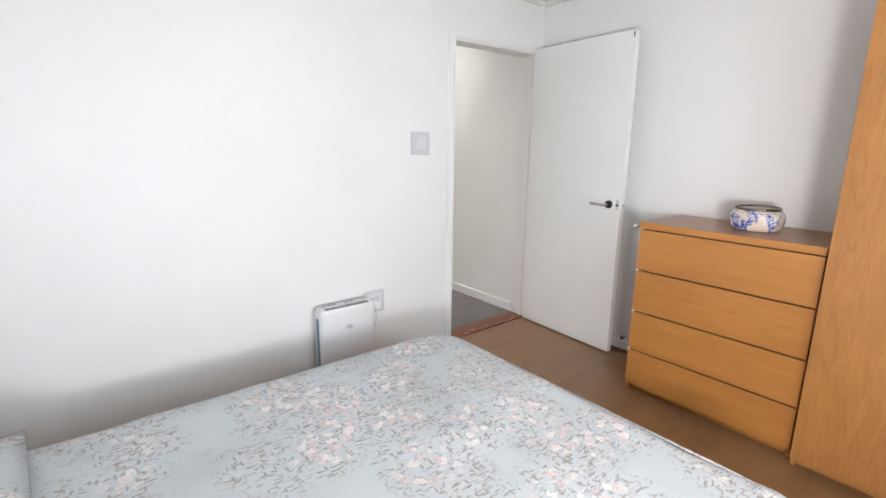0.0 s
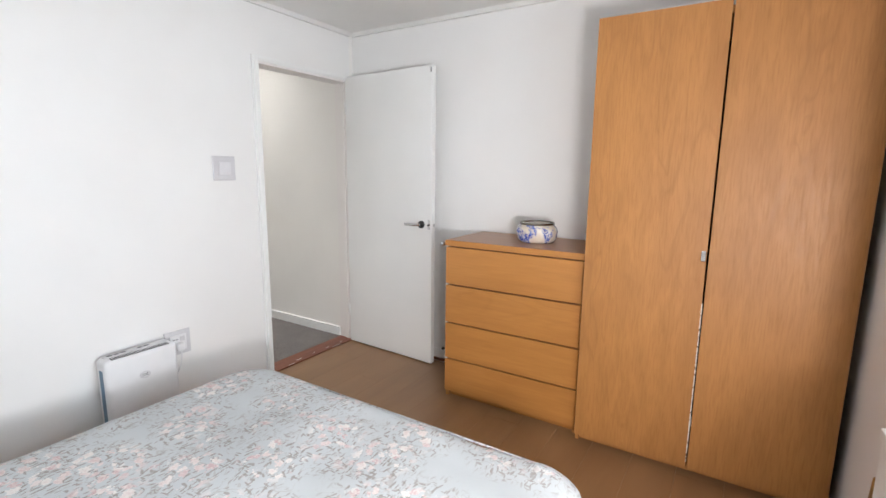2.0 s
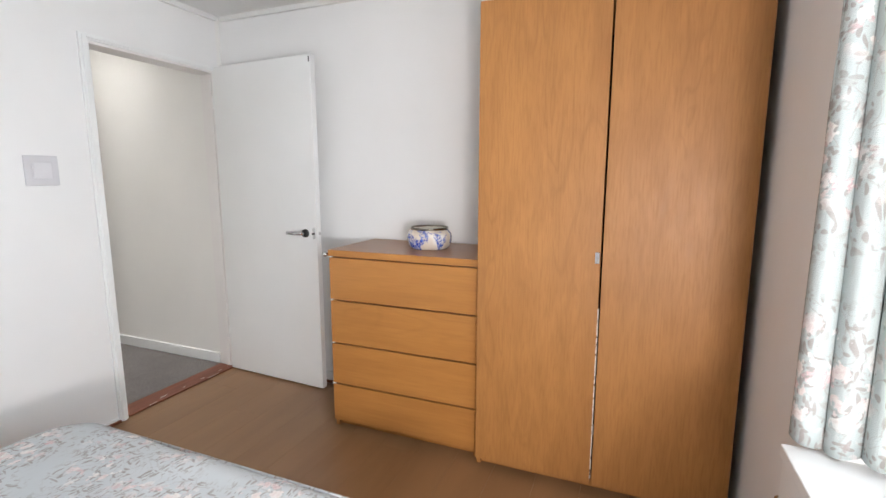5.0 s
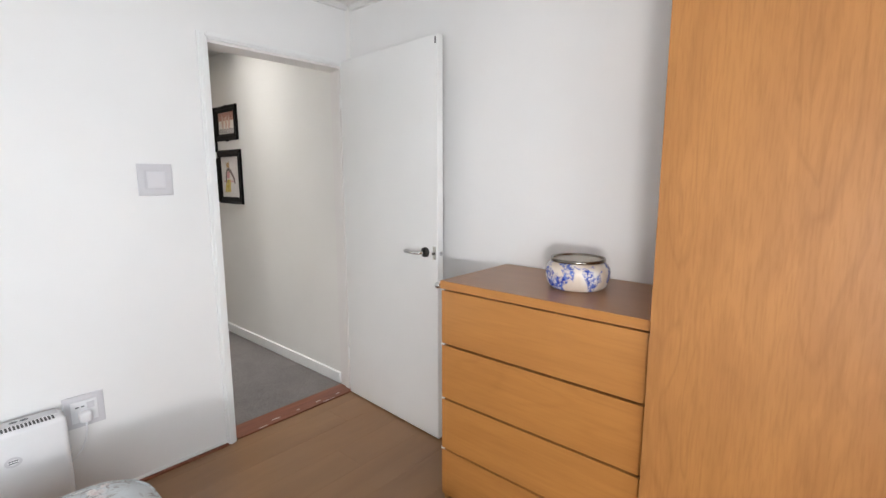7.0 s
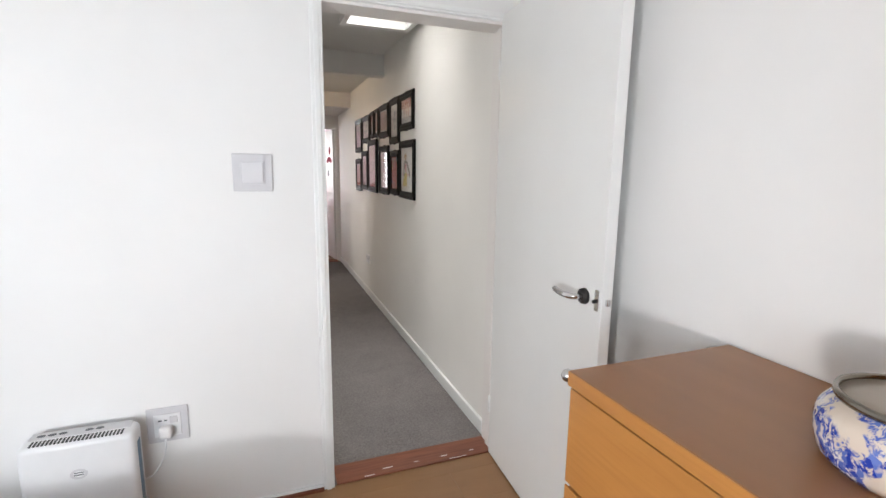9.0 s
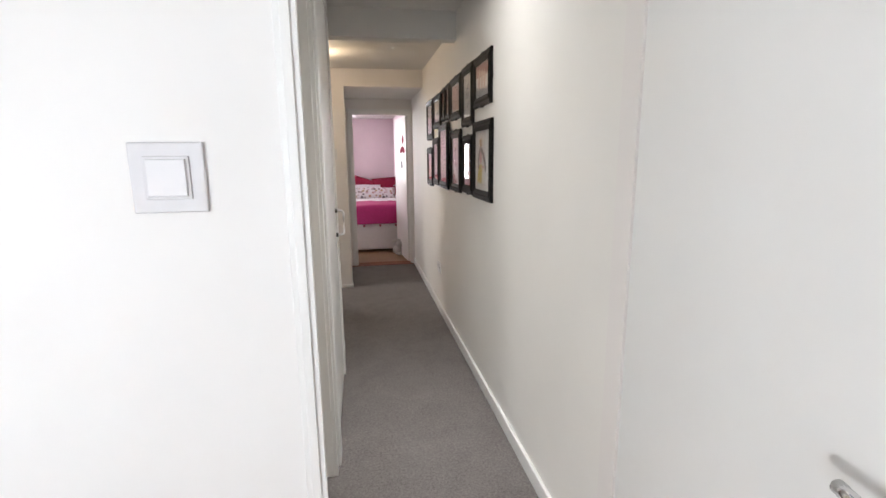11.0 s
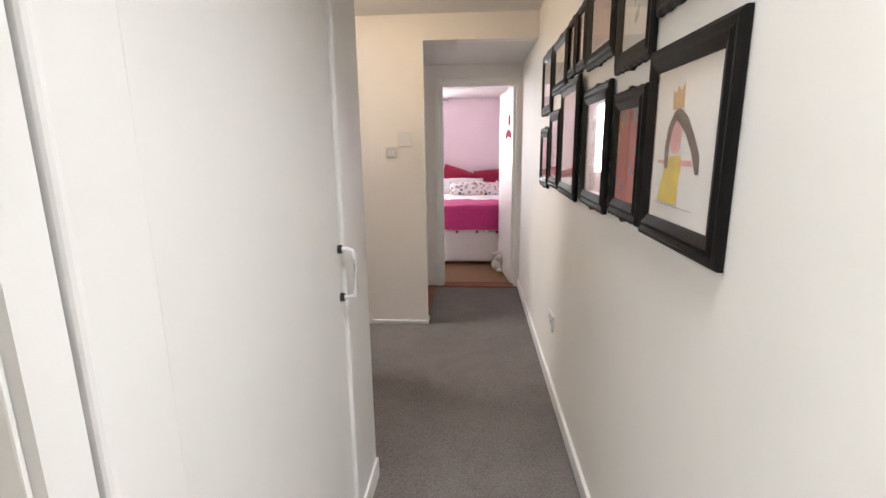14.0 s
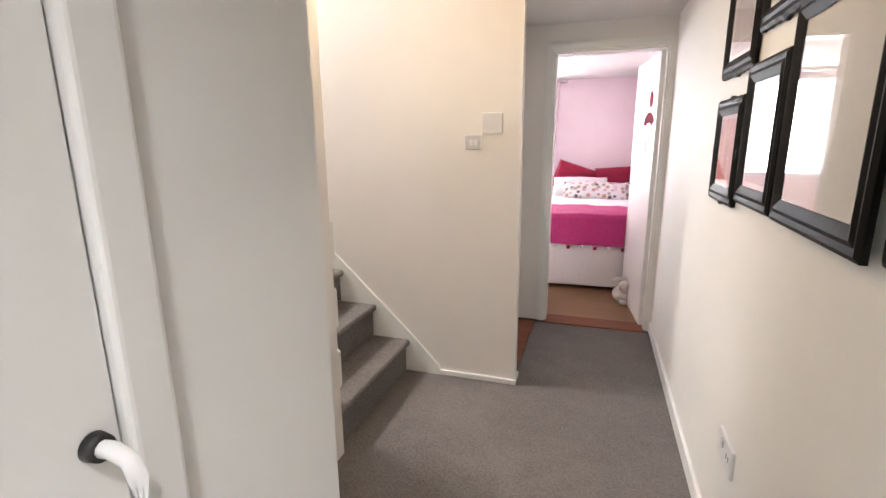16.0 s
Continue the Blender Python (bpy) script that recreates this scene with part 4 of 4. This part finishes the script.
for bx, by in ((0.04, 0.08), (-0.12, -0.05)):
    arm = part("arm", rod((bx, by * 0.2, -0.02), (bx, by * 0.7, -0.055), 0.007), CHROME, fit_, "chrome spotlight arm", True)
    part("cap", rod((bx, by * 0.65, -0.045), (bx, by * 0.9, -0.068), 0.018, 0.022), CHROME, arm, smooth=True)
    part("bulb", ball((bx, by * 1.15, -0.088), 0.029), bulb_mat, fit_, "glowing round bulb", True).visible_shadow = False
    lamp("landing_bulb", "POINT", BULB, pose(2.15 + bx, 5.82 + by * 1.15, LZ - 0.088), (1.0, 0.79, 0.6), 0.03)

# ---- pictures along the corridor ----
rng = random.Random(5)


def flat(parent, name, outline, depth, mat, label=""):
    """A paper shape on the picture: u runs along the wall from its near side (0 to 1), v upwards (0 to 1)."""
    return part(name, extrude_outline(outline, lambda u, v: (-depth, u, v), (-0.0006, 0, 0)), mat, parent, label)


def blob(u, v, a, b, n=14, tilt=0.0, rough=0.0):
    out = []
    for k in range(n):
        t = 2 * math.pi * k / n
        r = 1 + rough * rng.uniform(-1, 1)
        x, y = a * r * math.cos(t), b * r * math.sin(t)
        out.append((u + x * math.cos(tilt) - y * math.sin(tilt), v + x * math.sin(tilt) + y * math.cos(tilt)))
    return out


def crayon(name, colour):
    return plain(name, colour, 0.85, 0.0, 0.1, 150, 0.12)


INK = {k: crayon(k + "_crayon", c) for k, c in dict(yellow=(0.7, 0.5, 0.03), brown=(0.09, 0.045, 0.035), pink=(0.72, 0.32, 0.32), orange=(0.55, 0.3, 0.07), red=(0.55, 0.07, 0.045), blue=(0.12, 0.22, 0.5), green=(0.12, 0.3, 0.08), grey=(0.35, 0.34, 0.36), dark=(0.06, 0.05, 0.06), lilac=(0.5, 0.42, 0.47), peach=(0.66, 0.42, 0.36), rust=(0.4, 0.12, 0.08)).items()}


def picture(y0, y1, z0, z1, art, label, ornate=True, border=0.055, turn=0.0):
    """A framed picture on the east wall. Local y runs along the wall, z up; x = 0 is the wall."""
    w, h = y1 - y0, z1 - z0
    p = thing("framed_picture", label, "picture", (EAST - w * math.sin(radians(turn)), y0, z0), "pictures on the corridor wall")
    p.rotation_euler = (0, 0, -radians(turn))
    bm = bmesh.new()
    # moulding: rings from the outer rim to the sight edge
    steps = 26
    prof = [(0.0, 0.0), (0.0, 0.011), (0.010, 0.017), (0.022, 0.014), (0.032, 0.0185), (border - 0.006, 0.013), (border, 0.0108), (border, 0.006)]
    rings = []
    for inset, out in prof:
        ring = []
        for cy0, cz0, cy1, cz1 in ((0, 0, w, 0), (w, 0, w, h), (w, h, 0, h), (0, h, 0, 0)):
            for k in range(steps):
                s = k / steps
                yy, zz = cy0 + (cy1 - cy0) * s, cz0 + (cz1 - cz0) * s
                rim = 0.0
                if ornate and inset < 0.03:
                    rim = 0.0045 * (abs(math.sin(s * math.pi * 6.5 + 0.4)) - 0.6) * (1 - inset / 0.03) + 0.007 * math.exp(-((s - 0.5) / 0.06) ** 2) * (1 - inset / 0.03)
                k2 = inset - rim
                yy = k2 + yy * (w - 2 * k2) / w
                zz = k2 + zz * (h - 2 * k2) / h
                ring.append(bm.verts.new((-out, yy, zz)))
        rings.append(ring)
    for a, b in zip(rings, rings[1:]):
        for k in range(len(a)):
            bm.faces.new((a[k], a[(k + 1) % len(a)], b[(k + 1) % len(a)], b[k]))
    part("frame", bm, EBONY, p, "carved black frame" if ornate else "plain black frame")
    part("sheet", box(-0.006, -0.001, border - 0.004, w - border + 0.004, border - 0.004, h - border + 0.004), PAPER, p, "white paper")
    g = part("glass", box(-0.0105, -0.0085, border - 0.002, w - border + 0.002, border - 0.002, h - border + 0.002), GLASS, p)
    g.visible_shadow = False
    iw, ih = w - 2 * border, h - 2 * border

    def put(name, outline, mat, layer=1, label=""):
        flat(p, name, [(border + u * iw, border + v * ih) for u, v in outline], 0.006 + 0.0004 * layer, INK[mat], label)

    if art:
        art(put)
    return p


# u = 1 is the far side, so shapes are laid out from near to far
def crowned_figure(put):
    put("dress", [(0.5, 0.12), (0.86, 0.12), (0.78, 0.3), (0.72, 0.4), (0.66, 0.43), (0.5, 0.44), (0.47, 0.36), (0.5, 0.28)], "yellow", 1, "yellow dress shape")
    put("arm", [(0.3, 0.375), (0.5, 0.375), (0.5, 0.41), (0.31, 0.41)], "pink", 2)
    put("arm", [(0.7, 0.37), (0.9, 0.385), (0.88, 0.405), (0.7, 0.4)], "pink", 2)
    put("face", blob(0.6, 0.57, 0.1, 0.12), "pink", 2, "pink oval")
    put("hair", [(0.66, 0.7), (0.73, 0.63), (0.77, 0.5), (0.76, 0.35), (0.7, 0.35), (0.7, 0.5), (0.66, 0.61), (0.58, 0.68)], "brown", 4, "brown stroke")
    put("hair", [(0.56, 0.74), (0.66, 0.71), (0.58, 0.66), (0.44, 0.58), (0.32, 0.46), (0.24, 0.33), (0.19, 0.33), (0.2, 0.44), (0.3, 0.56), (0.42, 0.68)], "brown", 4, "brown stroke")
    put("crown", [(0.5, 0.74), (0.68, 0.73), (0.7, 0.86), (0.65, 0.83), (0.61, 0.88), (0.57, 0.84), (0.51, 0.89)], "orange", 3, "orange crown shape")
    put("pencil_line", [(0.25, 0.1), (0.9, 0.105), (0.9, 0.109), (0.25, 0.105)], "grey", 1)


def red_sheet(put):
    put("red_sheet", [(0.0, 0.0), (1, 0), (1, 1), (0, 1)], "red", 1, "red painted paper")
    for u, v, c in ((0.82, 0.86, "yellow"), (0.72, 0.9, "green"), (0.35, 0.93, "brown"), (0.15, 0.88, "green"), (0.12, 0.97, "blue"), (0.92, 0.7, "yellow"), (0.8, 0.93, "blue"), (0.08, 0.55, "blue"), (0.25, 0.35, "blue"), (0.6, 0.14, "blue"), (0.92, 0.2, "blue"), (0.4, 0.12, "rust"), (0.95, 0.55, "orange")):
        put("paper_patch", blob(u, v, 0.06, 0.055, 9, rng.uniform(0, 3), 0.25), c, 2)


def scribble_figure(put):
    put("painted_mark", blob(0.5, 0.79, 0.07, 0.03, 11, 0.2, 0.3), "yellow", 1)
    for k in range(34):
        s = k / 33
        u = 0.5 + 0.07 * math.sin(s * 5) + rng.uniform(-0.09, 0.09)
        v = 0.78 - 0.48 * s + rng.uniform(-0.04, 0.04)
        put("painted_mark", blob(u, v, rng.uniform(0.015, 0.045), rng.uniform(0.012, 0.04), 8, rng.uniform(0, 3), 0.5), rng.choice(["dark", "grey", "pink", "red", "peach", "brown", "green", "lilac"]), 1 + k % 3)
    put("pencil_line", [(0.45, 0.9), (0.75, 0.88), (0.75, 0.884), (0.45, 0.905)], "grey")


def pale_drawing(put):
    for k in range(7):
        u, v = rng.uniform(0.3, 0.7), rng.uniform(0.3, 0.75)
        put("pencil_mark", blob(u, v, 0.05, 0.09, 9, rng.uniform(0, 3), 0.5), rng.choice(["grey", "lilac", "grey"]), 1)


def pink_tower(put):
    put("pink_block", [(0.1, 0.05), (0.9, 0.05), (0.9, 0.2), (0.1, 0.2)], "lilac", 1)
    put("lilac_sheet", [(0.12, 0.22), (0.88, 0.22), (0.86, 0.9), (0.14, 0.9)], "lilac", 1, "pale lilac wash")


def red_figures(put):
    put("rust_band", [(0.0, 0.62), (1, 0.62), (1, 1), (0, 1)], "rust", 1, "rust painted band")
    put("peach_wash", [(0.0, 0.0), (1, 0), (1, 0.25), (0, 0.25)], "grey", 1, "grey painted band")
    for u in (0.3, 0.5, 0.72):
        put("tall_mark", blob(u, 0.52, 0.07, 0.32, 12, 0.0, 0.2), "peach", 2)


def peach_sheet(put):
    put("peach_sheet", [(0.06, 0.05), (0.94, 0.05), (0.94, 0.95), (0.06, 0.95)], "peach", 1, "peach paper")


PICS = (
    (4.030, 4.440, 1.140, 1.575, crowned_figure, "black framed child's drawing of a crowned figure in yellow", False),
    (4.450, 4.730, 1.150, 1.510, red_sheet, "black framed collage on red paper", True),
    (4.755, 5.140, 1.138, 1.560, scribble_figure, "black framed sheet with small bright paint marks", True),
    (5.160, 5.640, 1.132, 1.635, None, "large black framed sheet behind reflecting glass", False),
    (5.655, 5.980, 1.135, 1.540, pink_tower, "black framed pale lilac painting", False),
    (5.995, 6.330, 1.112, 1.462, peach_sheet, "small carved black frame with a peach sheet", True),
    (4.056, 4.430, 1.650, 1.922, red_figures, "black framed painting of rust red strokes", True),
    (4.440, 4.750, 1.566, 1.925, pale_drawing, "black framed pencil drawing", True),
    (4.770, 5.135, 1.632, 1.915, peach_sheet, "black framed peach painting", True),
    (5.150, 5.330, 1.655, 1.905, peach_sheet, "narrow carved black frame", True),
    (5.340, 5.520, 1.655, 1.900, red_figures, "narrow carved black frame", True),
    (5.535, 5.930, 1.620, 1.890, pale_drawing, "black framed pencil drawing", True),
    (5.945, 6.330, 1.535, 1.890, pink_tower, "carved black frame with a lilac sheet", True),
)
for y0, y1, z0, z1, art, label, ornate in PICS:
    picture(y0, y1, z0, z1, art, label, ornate, min(0.055, 0.19 * min(y1 - y0, z1 - z0)), {5.160: 2.2, 4.755: 1.2}.get(y0, 0.3))

# ---- pink bedroom ----
win2 = thing("window_2", "white framed window in the pink bedroom", "window", (1.55, BACK + 0.06, 0.9), kind="structure")
part("window_frame", boxes((-0.5, 0.5, -0.03, 0.03, 0, 0.05), (-0.5, 0.5, -0.03, 0.03, 1.05, 1.1), (-0.5, -0.45, -0.03, 0.03, 0.05, 1.05), (0.45, 0.5, -0.03, 0.03, 0.05, 1.05), (-0.02, 0.02, -0.03, 0.03, 0.05, 1.05)), GLOSS, win2)
for px in (-0.45, 0.02):
    part("pane", box(px, px + 0.43, -0.004, 0.004, 0.05, 1.05), GLASS, win2).visible_shadow = False
crail = thing("curtain_rod", "brushed metal curtain rod with a finial", "curtain rod", (1.55, BACK - 0.08, 2.035))
part("rod", rod((-0.75, 0, 0), (0.68, 0, 0), 0.012), CHROME, crail, smooth=True)
part("finial", rod((0.68, 0, 0), (0.74, 0, 0), 0.02, 0.014), CHROME, crail, smooth=True)
part("bracket", box(0.60, 0.615, 0, 0.08, -0.01, 0.01), CHROME, crail)
STRIPE = plain("pale_pink_striped_cotton", (0.7, 0.58, 0.62), 0.9, 0.0, 0.2, 200)
curtain("curtain", 1.93, 2.20, BACK - 0.09, 0.45, 2.03, 4, 0.02, "pale pink curtain hanging by the window", STRIPE)

bed2 = thing("single_bed", "white divan bed against the pink wall", "bed", (2.42, 9.6, 0))
part("base", box(-0.5, 0.68, -1.03, 1.06, 0.035, 0.44, 0.02), DIVAN, bed2)
for cx in (-0.4, 0.58):
    for cy in (-0.9, 0.9):
        part("castor", rod((cx, cy, 0.004), (cx, cy, 0.035), 0.02), BLACK, bed2, smooth=True)
part("mattress", box(-0.5, 0.68, -1.03, 1.06, 0.44, 0.645, 0.05, 3), LINEN, bed2)
tagged(part("sheet", soft_slab(1.90, 3.105, 8.93, 10.66, 0.5, 0.678, 0.06, 0.01, 8.0, 40, 40, 0.05), LINEN, smooth=True), "white duvet on the divan bed", "duvet")
throw = thing("throw", "magenta fleece throw with pompoms over the foot of the bed", "throw", (2.5, 8.8, 0.69))
part("fleece", soft_slab(-0.61, 0.606, -0.255, 0.42, -0.27, 0.008, 0.05, 0.012, 2.0, 50, 40, 0.05), MAGENTA, throw, smooth=True)
for k in range(11):
    part("pompom", ball((-0.58 + k * 0.115, -0.262, -0.285 - 0.008 * (k % 2)), 0.017, segs=10), CRIMSON if k % 2 else LINEN, throw, smooth=True)
pillow("pillow", (2.44, 10.44, 0.86), (0.5, 0.36, 0.14), (68, 18, 0), CRIMSON, "crimson pillow leaning on the wall", "bed cushions")
pillow("pillow", (2.92, 10.46, 0.84), (0.46, 0.34, 0.14), (72, -4, 0), CRIMSON, "crimson pillow leaning on the wall", "bed cushions")
pillow("pillow", (2.52, 10.18, 0.775), (0.62, 0.3, 0.14), (50, 0, 3), LINEN, "white pillow at the head of the bed", "bed cushions")
pillow("pillow", (2.70, 10.0, 0.75), (0.72, 0.26, 0.14), (48, 0, -2), PRINTP, "white pillow with a coloured print", "bed cushions")

bunny = bmesh.new()
add_ball(bunny, (0, 0, 0.055), 0.055, (0.9, 1.15, 1.0))
add_ball(bunny, (-0.01, -0.045, 0.125), 0.038)
add_ball(bunny, (-0.03, -0.01, 0.165), 0.035, (1.5, 0.45, 0.4))
add_ball(bunny, (0.03, 0.0, 0.158), 0.035, (0.6, 1.3, 0.4))
add_ball(bunny, (-0.025, -0.06, 0.018), 0.024, (1, 1.4, 0.75))
add_ball(bunny, (0.03, -0.06, 0.018), 0.024, (1, 1.4, 0.75))
bn = tagged(part("plush_rabbit", bunny, TOY, smooth=True), "cream plush rabbit lying on the floor by the door", "soft toy")
bn.location = (2.95, 8.30, 0.004)
bn.scale = (1.25, 1.25, 1.25)
bn.rotation_euler = (0, 0, radians(35))

garland = thing("garland", "string of dark paper hearts hanging on the wall", "garland", (EAST - 0.045, 9.9, 0))
part("string", rod((0, 0, 1.15), (0, 0, 1.85), 0.0015, segs=6), GREYP, garland)
for k in range(6):
    part("heart", box(-0.004, 0.002, -0.018, 0.018, 1.17 + k * 0.12, 1.205 + k * 0.12, 0.002), GREYP if k % 2 else CRIMSON, garland)

fleck_rng = random.Random(9)
for k in range(9):
    fx, fy = fleck_rng.uniform(2.42, 3.05), fleck_rng.choice((2.669, 2.70, 2.672))
    w = fleck_rng.uniform(0.012, 0.05)
    fl = part("paint_fleck", box(fx, fx + w, fy, fy + fleck_rng.uniform(0.002, 0.005), 0.009, 0.0098), PAPER, bpy.data.objects["threshold"], "white paint fleck")

# ---- laminate planks of the bedroom floor ----
floor = structure("floor", box(WEST, EAST, SOUTH, NORTH, -0.06, -0.012), DARK, "brown oak laminate plank floor", "floor")
PW, PL = 0.192, 1.285
rowno, y = 0, SOUTH
while y < NORTH - 0.001:
    y2 = min(y + PW, NORTH)
    x = WEST - (0, 0.43, 0.86, 0.2, 0.65)[rowno % 5]
    while x < EAST - 0.001:
        a, b2 = max(x, WEST), min(x + PL, EAST)
        if b2 - a > 0.01:
            part("plank", box(a + 0.0002, b2 - 0.0002, y + 0.0002, y2 - 0.0002, -0.012, 0.0, 0.0004, 1), LAMINATE, floor)
        x += PL
    y = y2
    rowno += 1
